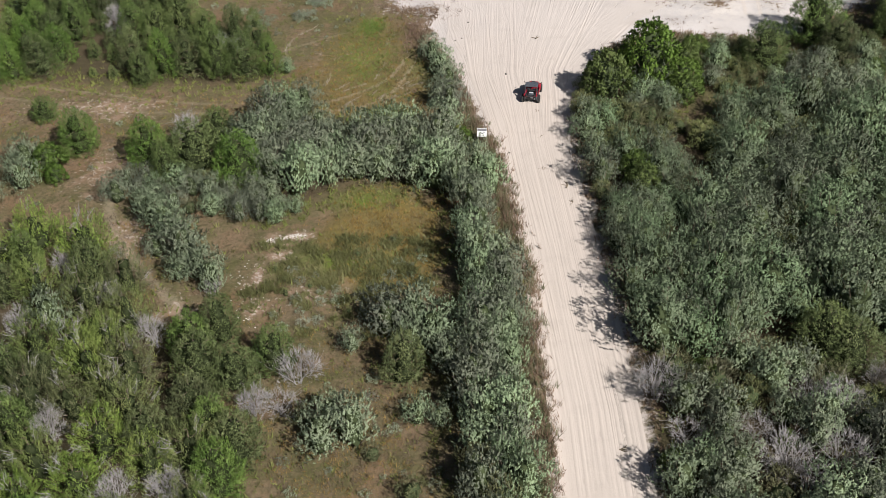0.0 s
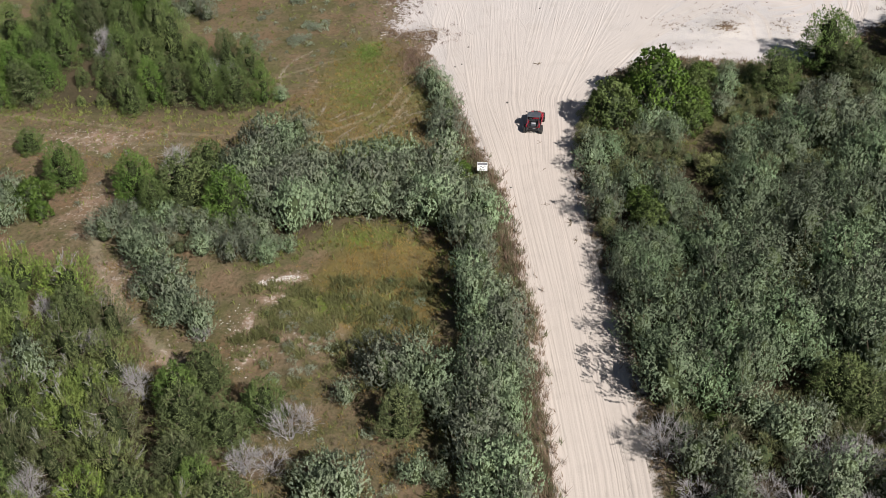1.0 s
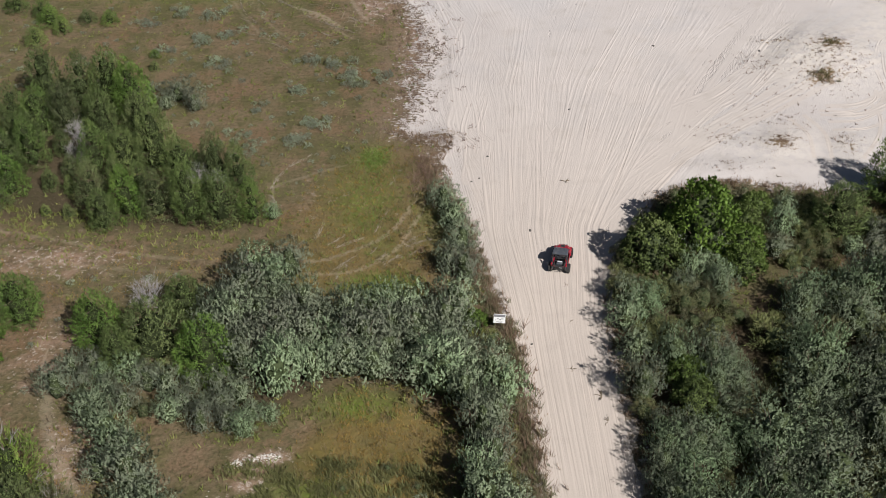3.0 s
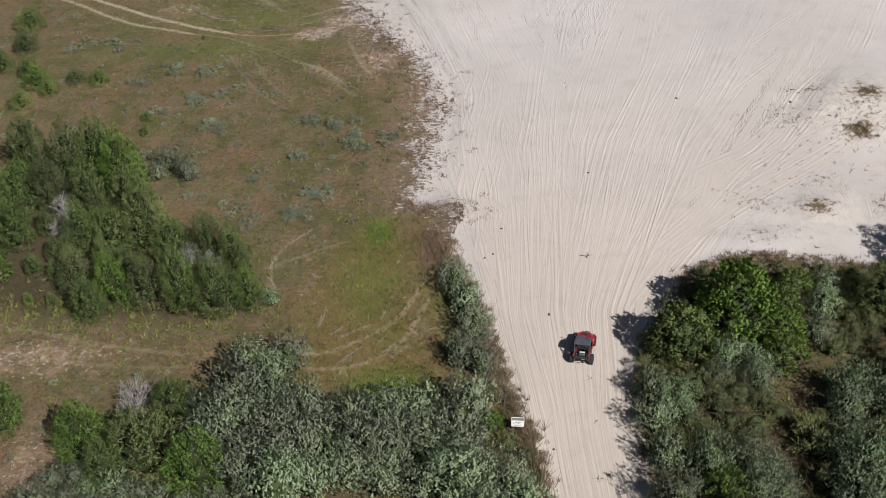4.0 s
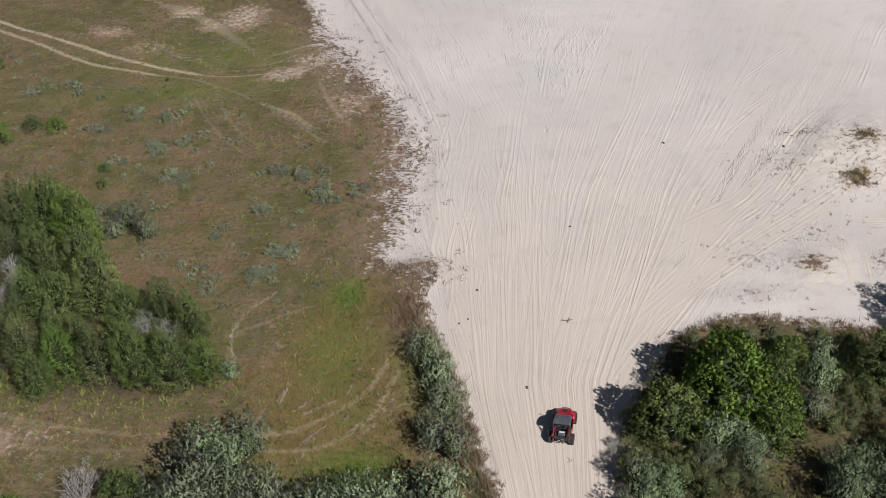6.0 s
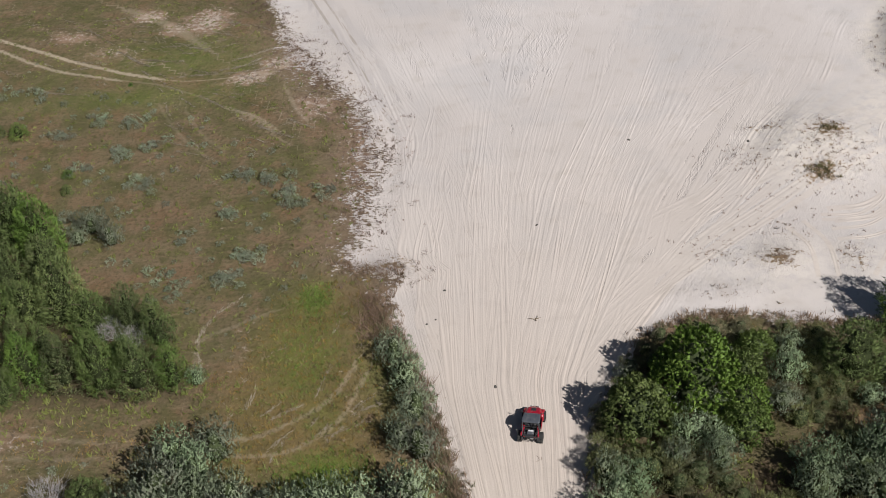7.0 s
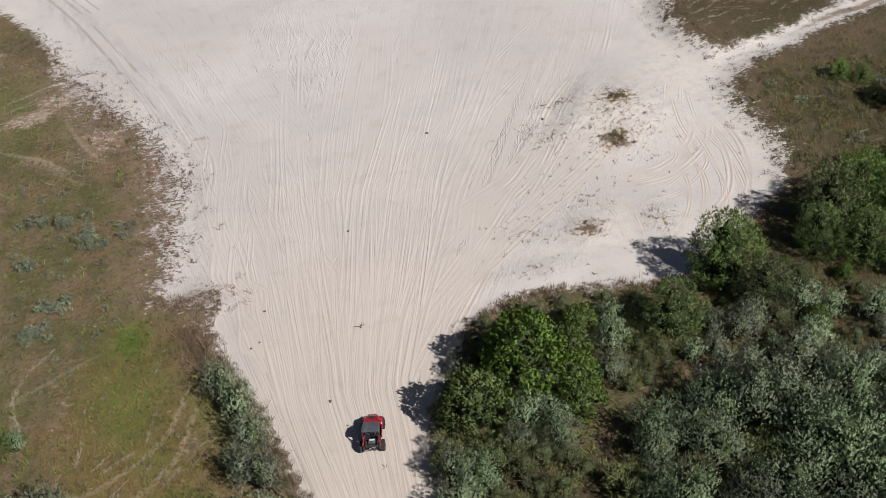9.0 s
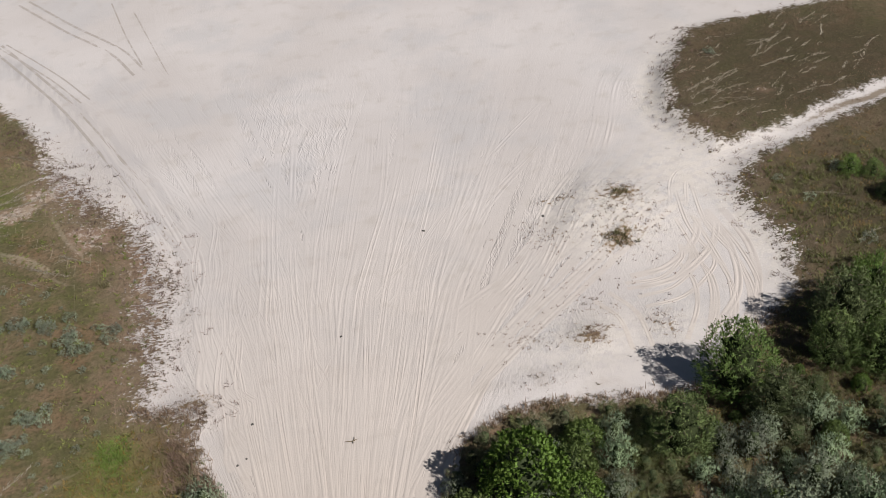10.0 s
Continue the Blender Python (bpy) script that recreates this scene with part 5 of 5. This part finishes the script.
streaks("bent_grass", "pale flattened grass along old wheel lines on the turf", strewn(66, (40.5, 120.5), (60, 136), 24, 0.26, (0.8, 4), lambda p: sand_depth(p) < -0.9)
        + strewn(46, (-42, 128), (-13, 144), -30, 0.22, (2, 7), lambda p: sand_depth(p) < -2.5) + strewn(14, (-24, 116), (-12, 127), -42, 0.3, (2, 5), lambda p: sand_depth(p) < -2)
        + strewn(18, (-14, 84), (-5, 96), 48, 0.3, (1, 3.5), lambda p: area(HOLLOW, p) > 0.6) + strewn(14, (40, 100), (52, 115), 20, 0.5, (1, 4), lambda p: sand_depth(p) < -1.5)
        + [([(-17.6, 132.0), (-15.5, 132.3), (-13.4, 133.2)], 1.8), ([(-19.6, 131.6), (-17.4, 131.9), (-15.2, 133.0)], 1.6), ([(-18.2, 133.0), (-16.4, 133.6), (-14.4, 134.8)], 1.6), ([(-22.7, 131.1), (-19.6, 131.1), (-16.4, 131.1), (-14.1, 131.6), (-12.4, 133.6)], 1.6),
           ([(-20.2, 127.6), (-17.9, 125.5), (-15.6, 122.9), (-11.5, 119.8)], 1.4), ([(-23.3, 127.9), (-22.4, 124.9), (-20.4, 121.5), (-19.1, 119.2)], 0.8), ([(-15.4, 92.9), (-16.1, 95.2), (-15.9, 97), (-14.9, 98.8), (-12.7, 101.2)], 0.8)], M_PALE)

def weedy(p):
    open_ground = 1 - np.maximum.reduce([area(t, p, 1) for t in THICKETS])
    low = spots(p, [(-8, 49, 7, 10), (-24, 66, 3, 9, 0.6), (-33, 84, 10, 4, 0.5), (-22, 87, 8, 2.5, 0.4), (-10, 57, 5, 3, 0.7), (34, 92, 9, 5, 0.8), (48, 108, 9, 9, 0.5), (18, 80, 4, 4, 0.8), (-19.4, 50.5, 2, 4, 0.8)])
    return np.clip(-sand_depth(p) - 0.3, 0, 1) * open_ground * low * (0.2 + 0.8 * crude(p, 1.9))


grass("dry_weeds", "knee-high dry brown weeds in open ground between thickets", 30000, (-44, 40), (58, 118), weedy, M_DRY, 0.34, 0.020, 0.8, 16, 0.20)
grass("olive_weeds", "knee-high olive weeds in open ground between thickets", 22000, (-44, 40), (58, 118), weedy, M_HERB, 0.28, 0.024, 0.9, 14, 0.18)

grass("ochre_weeds", "knee-high ochre grass in open ground between thickets", 30000, (-44, 40), (58, 118), weedy, M_OCHRE, 0.26, 0.022, 0.8, 12, 0.22)
CLUMPS = np.vstack([rng.uniform((-16, 57.5), (-3, 69), (50, 2)), rng.uniform((-13.5, 60.5), (-4, 66), (34, 2))])
grass("hollow_herbs", "clumps of olive herbs on reddish soil", 44000, (-17, 57), (-2, 70),
      lambda p: 0.26 * np.maximum.reduce([np.exp(-((p - c) ** 2).sum(1) / (0.12 + 0.12 * (k % 3))) for k, c in enumerate(CLUMPS)]), M_HERB, 0.46, 0.035, 0.6)


def by_thickets(p):
    """Herbs round the feet of the thickets, and here and there in the turf."""
    near = np.maximum.reduce([np.exp(-((along(np.array(t + t[:1]), p) - 0.8) / 1.3) ** 2) for t in THICKETS])
    return np.clip(-sand_depth(p) - 0.6, 0, 1) * np.maximum(near * np.clip(crude(p, 1.7) * 1.8 - 0.5, 0, 1), 0.16 * np.clip(crude(p, 2.3) * 4 - 2.4, 0, 1))


def meadow(p):
    x, y = p.T
    mottle = np.sin(x * 0.8 + 2 * np.sin(y * 0.5)) * np.sin(y * 0.9 + 2 * np.sin(x * 0.4)) * 0.5 + 0.5
    return np.clip(-sand_depth(p) - 1.0, 0, 1) * (0.15 + 0.85 * mottle) * (1 - np.maximum.reduce([area(t, p, 1) for t in THICKETS]))


grass("turf_tufts", "small olive tufts dotted over the dry meadow", 5200, (-46, 84), (-2, 146), meadow, M_HERB, 0.16, 0.045, 1.1, 9)


def by_hedge(p):
    sd = sand_depth(p)
    return np.where((p[:, 0] < 5) & (p[:, 1] < 97), np.exp(-((sd + 0.75) / 0.65) ** 2) * np.clip(crude(p, 2.2) * 1.5 - 0.1, 0, 1), 0)


grass("herbs", "low yellow-green herbs round the thickets", 95000, (-46, 38), (46, 125), by_thickets, M_HERB, 0.38, 0.045, 0.8)
grass("woodland_herbs", "dry grass and herbs under scattered pines", 26000, (22, 80), (58, 114), lambda p: np.clip(-sand_depth(p) - 0.4, 0, 1) * np.clip(crude(p, 0.9) * 1.4 - 0.2, 0, 0.8), M_HERB, 0.34, 0.03, 0.7)
grass("roadside_weeds", "tall brown seeding weeds beside the sand track", 8000, (-4, 38), (5, 97), by_hedge, M_RUST, 0.9, 0.018, 0.35, 9)
grass("roadside_herbs", "tall olive herbs beside the sand track", 9000, (-4, 38), (5, 97), by_hedge, M_OLIVE, 0.8, 0.022, 0.45, 9)


def clods():
    """Lumps of pale sand crumbled from the bank and the hummocks."""
    bank = curve([(44.6, 137.2), (41.6, 132.5), (39.9, 129.2), (38.4, 126.5), (38.0, 123.5), (37.7, 121.0), (38.2, 118.4)], 12)
    rim = curve([(25.0, 114.6), (26.0, 115.6), (27.6, 116.6), (29.4, 118.2)], 12)
    south = curve([(39.2, 113.0), (39.0, 109.5), (39.4, 105.5), (38.6, 101.0)], 12)
    crust = curve([(-15.2, 67.8), (-14.3, 68.3), (-13.2, 68.5), (-12.1, 68.7)], 12)
    ledge = curve([(-16.2, 65.6), (-16.0, 63.2), (-15.7, 61.0), (-15.2, 59.2)], 12)
    verts, faces = [], []
    for line, many, across, big in ((bank, 110, 0.6, 0.08), (rim, 50, 0.4, 0.08), (south, 70, 0.9, 0.08), (crust, 150, 0.16, 0.085), (ledge, 110, 0.35, 0.055)):
        p = line[rng.integers(0, len(line), many)] + rng.normal(0, min(0.35, across), (many, 2)) + np.c_[rng.normal(-0.3, across, many), np.zeros(many)]
        z = surface(p)
        for k in range(many):
            r = big * rng.uniform(0.25, 1.0) ** 1.6
            faces.append(BALL_F + len(verts) * len(BALL_V))
            verts.append(BALL_V * rng.uniform(0.7, 1.2, (len(BALL_V), 1)) * (r * 1.7, r * 1.3, r * 0.36) + (*p[k], z[k] - r * 0.12))
    me = mesh_of("sand_clods", np.vstack(verts), np.vstack(faces), M_CLOD, True)
    return tagged(new("sand_clods", me), "crumbled clods of pale sand below the bank", "sand", kind="stuff")


clods()


# ---- shaped solids ----
def box(bm, size, at, turn=(0, 0, 0), bevel=0.02, taper=1.0):
    """A bevelled block; taper narrows its top."""
    got = bmesh.ops.create_cube(bm, size=1.0)["verts"]
    for v in got:
        k = taper if v.co.z > 0 else 1.0
        v.co = Vector((v.co.x * size[0] * k, v.co.y * size[1] * k, v.co.z * size[2]))
    if bevel:
        edges = list({e for v in got for e in v.link_edges})
        got = list({v for f in bmesh.ops.bevel(bm, geom=edges, offset=bevel, segments=2, profile=0.5, affect="EDGES")["faces"] for v in f.verts} | {v for v in got if v.is_valid})
    m = pose(*at, *turn)
    for v in got:
        v.co = m @ v.co
    return got


def loft(bm, rows):
    """A closed skin over rings of equal count."""
    rings = [[bm.verts.new(p) for p in row] for row in rows]
    for a, b in zip(rings[:-1], rings[1:]):
        for i in range(len(a)):
            j = (i + 1) % len(a)
            bm.faces.new((a[i], a[j], b[j], b[i]))
    bm.faces.new(rings[0][::-1])
    bm.faces.new(rings[-1])
    bmesh.ops.recalc_face_normals(bm, faces=bm.faces)


def tube(bm, pts, r, sides=8):
    pts = [Vector(p) for p in pts]
    rows = []
    for i, p in enumerate(pts):
        d = (pts[min(i + 1, len(pts) - 1)] - pts[max(i - 1, 0)]).normalized()
        s = d.cross(Vector((0.31, 0.2, 0.93))).normalized()
        t = d.cross(s)
        rows.append([p + (s * math.cos(k * 2 * math.pi / sides) + t * math.sin(k * 2 * math.pi / sides)) * r for k in range(sides)])
    loft(bm, rows)


def spin(bm, outline, sides=28, axis_at=(0, 0, 0)):
    """Turns an outline of (radius, along x) round the x axis."""
    rings = []
    for k in range(sides):
        a = k * 2 * math.pi / sides
        rings.append([bm.verts.new((x + axis_at[0], r * math.cos(a) + axis_at[1], r * math.sin(a) + axis_at[2])) for r, x in outline])
    n = len(outline)
    for k in range(sides):
        a, b = rings[k], rings[(k + 1) % sides]
        for i in range(n - 1):
            bm.faces.new((a[i], a[i + 1], b[i + 1], b[i]))
    bmesh.ops.recalc_face_normals(bm, faces=bm.faces)


def smooth(ob):
    for f in ob.data.polygons:
        f.use_smooth = True
    return ob


# ---- the buggy ----
def buggy():
    car = tagged(new("sand_buggy"), "red and black two-seat sand buggy with grey roof on sand", "buggy")
    bm = bmesh.new()
    box(bm, (0.86, 2.0, 0.26), (0, -0.05, 0.42), bevel=0.05)
    box(bm, (1.06, 0.95, 0.12), (0, 0.02, 0.36), bevel=0.03)
    tub = part("chassis", bm, M_BLACK, car)
    for s in (-1, 1):
        bm = bmesh.new()
        for y, tag in ((0.92, 0), (-0.92, 1)):
            tube(bm, [(s * 0.3, y - 0.16, 0.38), (s * 0.58, y, 0.34)], 0.022, 6)
            tube(bm, [(s * 0.3, y + 0.16, 0.38), (s * 0.58, y, 0.34)], 0.022, 6)
            tube(bm, [(s * 0.52, y, 0.36), (s * 0.34, y - 0.06, 0.78)], 0.04, 8)
        part("suspension", bm, M_STEEL, car)
    # nose: a sloping red bonnet between two wings
    bm = bmesh.new()
    rows = []
    for y, w, z0, z1 in ((0.35, 0.56, 0.55, 1.03), (0.75, 0.54, 0.55, 0.99), (1.10, 0.47, 0.50, 0.90), (1.36, 0.36, 0.48, 0.74), (1.44, 0.30, 0.48, 0.62)):
        rows.append([(-w, y, z0), (w, y, z0), (w, y, z1 - 0.10), (w * 0.72, y, z1), (-w * 0.72, y, z1), (-w, y, z1 - 0.10)])
    loft(bm, rows)
    hood = part("bonnet", bm, M_RED, car, "glossy red bonnet")
    bm = bmesh.new()
    box(bm, (0.30, 0.34, 0.015), (0, 0.90, 0.965), (-14, 0, 0), 0.006)
    part("air_vent", bm, M_BLACK, hood)
    for s in (-1, 1):
        for y, top in ((0.92, 0.80), (-0.90, 0.86)):
            bm = bmesh.new()
            ring = []
            for k in range(9):
                a = math.pi * (0.06 + 0.88 * k / 8)
                yy, zz = y + 0.46 * math.cos(a), 0.40 + (top - 0.40) * math.sin(a)
                out = 0.66 if y > 0 else 0.55
                ring.append([(s * 0.42, yy, zz + 0.02), (s * out, yy, zz), (s * out, yy, zz - 0.05), (s * 0.42, yy, zz - 0.03)])
            loft(bm, ring)
            smooth(part("wing", bm, M_RED if y > 0 else M_BLACK, car))
        bm = bmesh.new()
        box(bm, (0.05, 0.86, 0.46), (s * 0.60, 0.0, 0.64), (0, s * 5, 0), 0.02)
        door = part("door", bm, M_RED, car)
        bm = bmesh.new()
        box(bm, (0.02, 0.12, 0.03), (s * 0.635, -0.25, 0.74), bevel=0.006)
        part("handle", bm, M_BLACK, door, "black door handle")
        bm = bmesh.new()
        box(bm, (0.11, 0.78, 0.20), (s * 0.475, -0.90, 0.88), (9, 0, s * 10), 0.03)
        part("side_panel", bm, M_RED, car)
        bm = bmesh.new()
        box(bm, (0.42, 0.46, 0.14), (s * 0.27, -0.22, 0.56), bevel=0.04)
        box(bm, (0.40, 0.14, 0.50), (s * 0.27, -0.50, 0.82), (12, 0, 0), 0.04, 0.85)
        box(bm, (0.22, 0.10, 0.16), (s * 0.27, -0.58, 1.10), (12, 0, 0), 0.03)
        part("seat", bm, M_BLACK, car)
        bm = bmesh.new()
        box(bm, (0.15, 0.05, 0.07), (s * 0.22, 1.42, 0.70), (-30, 0, 0), 0.015)
        part("headlight", bm, M_STEEL, car)
        bm = bmesh.new()
        box(bm, (0.12, 0.03, 0.06), (s * 0.36, -1.32, 0.78), bevel=0.01)
        part("tail_light", bm, M_LAMP, car)
        bm = bmesh.new()
        tube(bm, [(s * 0.52, 0.62, 0.92), (s * 0.48, 0.08, 1.33), (s * 0.50, -0.08, 1.395), (s * 0.50, -0.62, 1.395), (s * 0.53, -0.70, 1.32), (s * 0.55, -0.74, 0.60)], 0.026)
        tube(bm, [(s * 0.50, -0.64, 1.38), (s * 0.46, -1.25, 0.84)], 0.024)
        tube(bm, [(s * 0.55, -0.74, 1.05), (s * 0.48, -1.10, 0.84)], 0.02)
        part("cage_tube", bm, M_TUBE, car)
        bm = bmesh.new()
        tube(bm, [(s * 0.58, 0.50, 1.02), (s * 0.70, 0.48, 1.10)], 0.012, 6)
        box(bm, (0.14, 0.03, 0.09), (s * 0.74, 0.48, 1.13), bevel=0.012)
        part("mirror", bm, M_BLACK, car)
    for y, z in ((0.0, 1.375), (-0.66, 1.36), (-0.74, 1.05)):
        bm = bmesh.new()
        tube(bm, [(-0.53, y, z), (0, y, z + 0.015), (0.53, y, z)], 0.024)
        part("cross_tube", bm, M_TUBE, car)
    bm = bmesh.new()
    rows = []
    for y, w, z in ((0.16, 0.42, 1.36), (0.06, 0.50, 1.41), (-0.30, 0.56, 1.455), (-0.62, 0.57, 1.445), (-0.72, 0.52, 1.42)):
        rows.append([(-w, y, z - 0.03), (w, y, z - 0.03), (w, y, z - 0.005), (w * 0.86, y, z + 0.02), (-w * 0.86, y, z + 0.02), (-w, y, z - 0.005)])
    loft(bm, rows)
    roof = part("roof", bm, M_ROOF, car, "matt grey roof panel")
    for s in (-0.3, 0.0, 0.3):
        bm = bmesh.new()
        box(bm, (0.05, 0.58, 0.016), (s, -0.36, 1.474), bevel=0.006)
        part("roof_rib", bm, M_ROOF, roof)
    bm = bmesh.new()
    box(bm, (0.98, 0.16, 0.22), (0, 0.36, 0.94), (-18, 0, 0), 0.04)
    dash = part("dashboard", bm, M_BLACK, car)
    bm = bmesh.new()
    tube(bm, [(-0.27 + 0.17 * math.cos(a), 0.18 + 0.06 * math.sin(a), 0.98 + 0.16 * math.sin(a)) for a in np.linspace(0, 6.28, 17)], 0.014, 6)
    part("steering_wheel", bm, M_BLACK, dash)
    # load bed with low sides
    bm = bmesh.new()
    box(bm, (0.74, 0.56, 0.04), (0, -1.06, 0.74), bevel=0.01)
    for s in (-1, 1):
        box(bm, (0.05, 0.56, 0.17), (s * 0.37, -1.06, 0.83), bevel=0.015)
    box(bm, (0.74, 0.05, 0.15), (0, -0.80, 0.83), bevel=0.015)
    box(bm, (0.74, 0.05, 0.10), (0, -1.30, 0.79), bevel=0.015)
    part("load_bed", bm, M_BLACK, car)
    bm = bmesh.new()
    box(bm, (0.44, 0.34, 0.16), (0.02, -1.00, 0.85), bevel=0.04)
    part("engine_cover", bm, M_ROOF, car)
    bm = bmesh.new()
    spin(bm, [(0.0, -0.17), (0.05, -0.17), (0.055, -0.15), (0.055, 0.15), (0.05, 0.17), (0.0, 0.17)], 16, (0.03, -0.98, 0.97))
    smooth(part("canister", bm, M_CAN, car, "pale grey canister strapped across the bed"))
    bm = bmesh.new()
    tube(bm, [(-0.34, 1.30, 0.44), (-0.30, 1.50, 0.50), (0.30, 1.50, 0.50), (0.34, 1.30, 0.44)], 0.025)
    tube(bm, [(-0.22, 1.44, 0.64), (0, 1.49, 0.66), (0.22, 1.44, 0.64)], 0.02)
    part("front_bumper", bm, M_TUBE, car)
    bm = bmesh.new()
    tube(bm, [(-0.36, -1.30, 0.60), (-0.34, -1.40, 0.56), (0.34, -1.40, 0.56), (0.36, -1.30, 0.60)], 0.025)
    part("rear_bumper", bm, M_TUBE, car)
    bm = bmesh.new()
    spin(bm, [(0.03, -0.10), (0.05, -0.10), (0.05, 0.12), (0.03, 0.12)], 12, (0.12, -1.32, 0.66))
    part("exhaust", bm, M_STEEL, car)
    for s in (-1, 1):
        for y, wide in ((0.92, 0.11), (-0.92, 0.13)):
            bm = bmesh.new()
            R = 0.35
            spin(bm, [(0.19, -wide * 0.85), (0.27, -wide), (0.325, -wide * 0.97), (R, -wide * 0.7), (R, wide * 0.7), (0.325, wide * 0.97), (0.27, wide), (0.19, wide * 0.85)], 32)
            for k in range(22):
                a = k * 2 * math.pi / 22
                for h in (-1, 1):
                    aa = a + h * 0.07
                    box(bm, (wide * 0.8, 0.045, 0.03), (h * wide * 0.48, R * math.cos(aa), R * math.sin(aa)), (math.degrees(aa) - 90, 0, 0), 0)
            for v in bm.verts:
                v.co += Vector((s * (0.63 if y > 0 else 0.66), y, 0.365))
            wheel = part("tyre", bm, M_RUBBER, car, "knobbly black tyre")
            bm = bmesh.new()
            spin(bm, [(0.20, -wide * 0.8), (0.185, -wide * 0.3), (0.06, s * wide * 0.25), (0.0, s * wide * 0.35)], 20, (s * (0.63 if y > 0 else 0.66), y, 0.365))
            part("rim", bm, M_STEEL, wheel)
    return car


car = buggy()
car.matrix_basis = pose(5.4, 86.0, float(relief(np.array([(5.4, 86.0)]))[0]) + 0.005, 0, 0, -12) @ Matrix.Diagonal((0.95, 0.93, 0.95, 1))


# ---- the sign at the bend ----
def sign():
    ob = tagged(new("notice_sign"), "white notice board with grey header on wooden posts", "sign")
    for x in (-0.30, 0.36):
        bm = bmesh.new()
        box(bm, (0.07, 0.07, 2.25), (x, 0.045, 0.98), bevel=0.008)
        part("post", bm, M_BARK, ob)
    bm = bmesh.new()
    box(bm, (0.96, 0.022, 0.98), (0, 0, 1.62), bevel=0.005)
    board = part("board", bm, M_SIGN, ob)
    bm = bmesh.new()
    box(bm, (0.90, 0.006, 0.27), (0, -0.0125, 1.935), bevel=0)
    part("header", bm, M_SIGN_GREY, board)
    for x, z, w, h in ((-0.12, 1.60, 0.16, 0.09), (0.06, 1.52, 0.12, 0.13), (-0.30, 1.46, 0.10, 0.05), (0.22, 1.66, 0.20, 0.03), (0.22, 1.58, 0.22, 0.03), (0.0, 1.30, 0.5, 0.03), (0.0, 1.23, 0.42, 0.03)):
        bm = bmesh.new()
        box(bm, (w, 0.005, h), (x, -0.0125, z), bevel=0)
        part("bar", bm, M_SIGN_GREY, board)
    return ob


board = sign()
board.matrix_basis = pose(0.86, 78.95, 0.05, 0, 3, -4) @ Matrix.Diagonal((0.80, 0.86, 0.80, 1))


# ---- litter on the sand ----
def twig(k):
    rows = []
    for n in range(4 + k):
        a = rng.uniform(0, 6.28)
        b = np.array((math.cos(a) * rng.uniform(0.1, 0.35), math.sin(a) * rng.uniform(0.1, 0.35), rng.uniform(0.02, 0.12)))
        rows += [((0, 0, 0.02), b, 0.03, 0.02, 5), (b, b * 1.4 + rng.normal(0, 0.06, 3) * (1, 1, 0.2), 0.014, 0.006, 5)]
    return tagged(new("driftwood", sticks_mesh("driftwood", rows, M_BARK)), "small dark driftwood twigs lying on sand", "driftwood", "driftwood")


def stone(k):
    bm = bmesh.new()
    bmesh.ops.create_icosphere(bm, subdivisions=2, radius=0.11)
    for v in bm.verts:
        v.co += v.normal * 0.03 * noise.noise(v.co * 9 + Vector((k, 0, 0)))
        v.co.z *= 0.6
    me = bpy.data.meshes.new("stone")
    bm.to_mesh(me)
    bm.free()
    me.materials.append(M_STONE)
    return tagged(new("stone", me), "small dark stone half sunk in sand", "stone", "stones")


for n, (x, y, s) in enumerate([(7.6, 46.8, 1.0), (5.2, 75.3, 0.6), (7.1, 73.1, 1.0), (6.4, 95.8, 0.9), (5.4, 75.6, 0.8), (5.7, 83.6, 0.6), (5.6, 79.9, 0.6), (7.3, 71, 0.7), (21.5, 94.9, 0.5), (22.4, 95.6, 0.6), (31.5, 96.4, 0.8)]):
    ob = twig(n % 3)
    ob.matrix_basis = Matrix.LocRotScale((x, y, float(relief(np.array([(x, y)]))[0])), Euler((0, 0, n * 1.7)), (s * 1.3, s * 1.3, s * 1.3))
for n, (x, y, s) in enumerate([(3.4, 89.8, 1.0), (0.5, 99.3, 1.0), (-0.8, 96.0, 0.7), (15.5, 116.0, 1.1), (7.4, 105.9, 0.9), (-0.2, 96.4, 0.6), (3.0, 77.9, 0.7), (24.6, 114.6, 1.2), (1.5, 71.5, 0.6)]):
    ob = stone(n)
    ob.matrix_basis = Matrix.LocRotScale((x, y, float(relief(np.array([(x, y)]))[0]) + 0.02), Euler((0, 0, n * 1.3)), (s, s * 1.2, s))
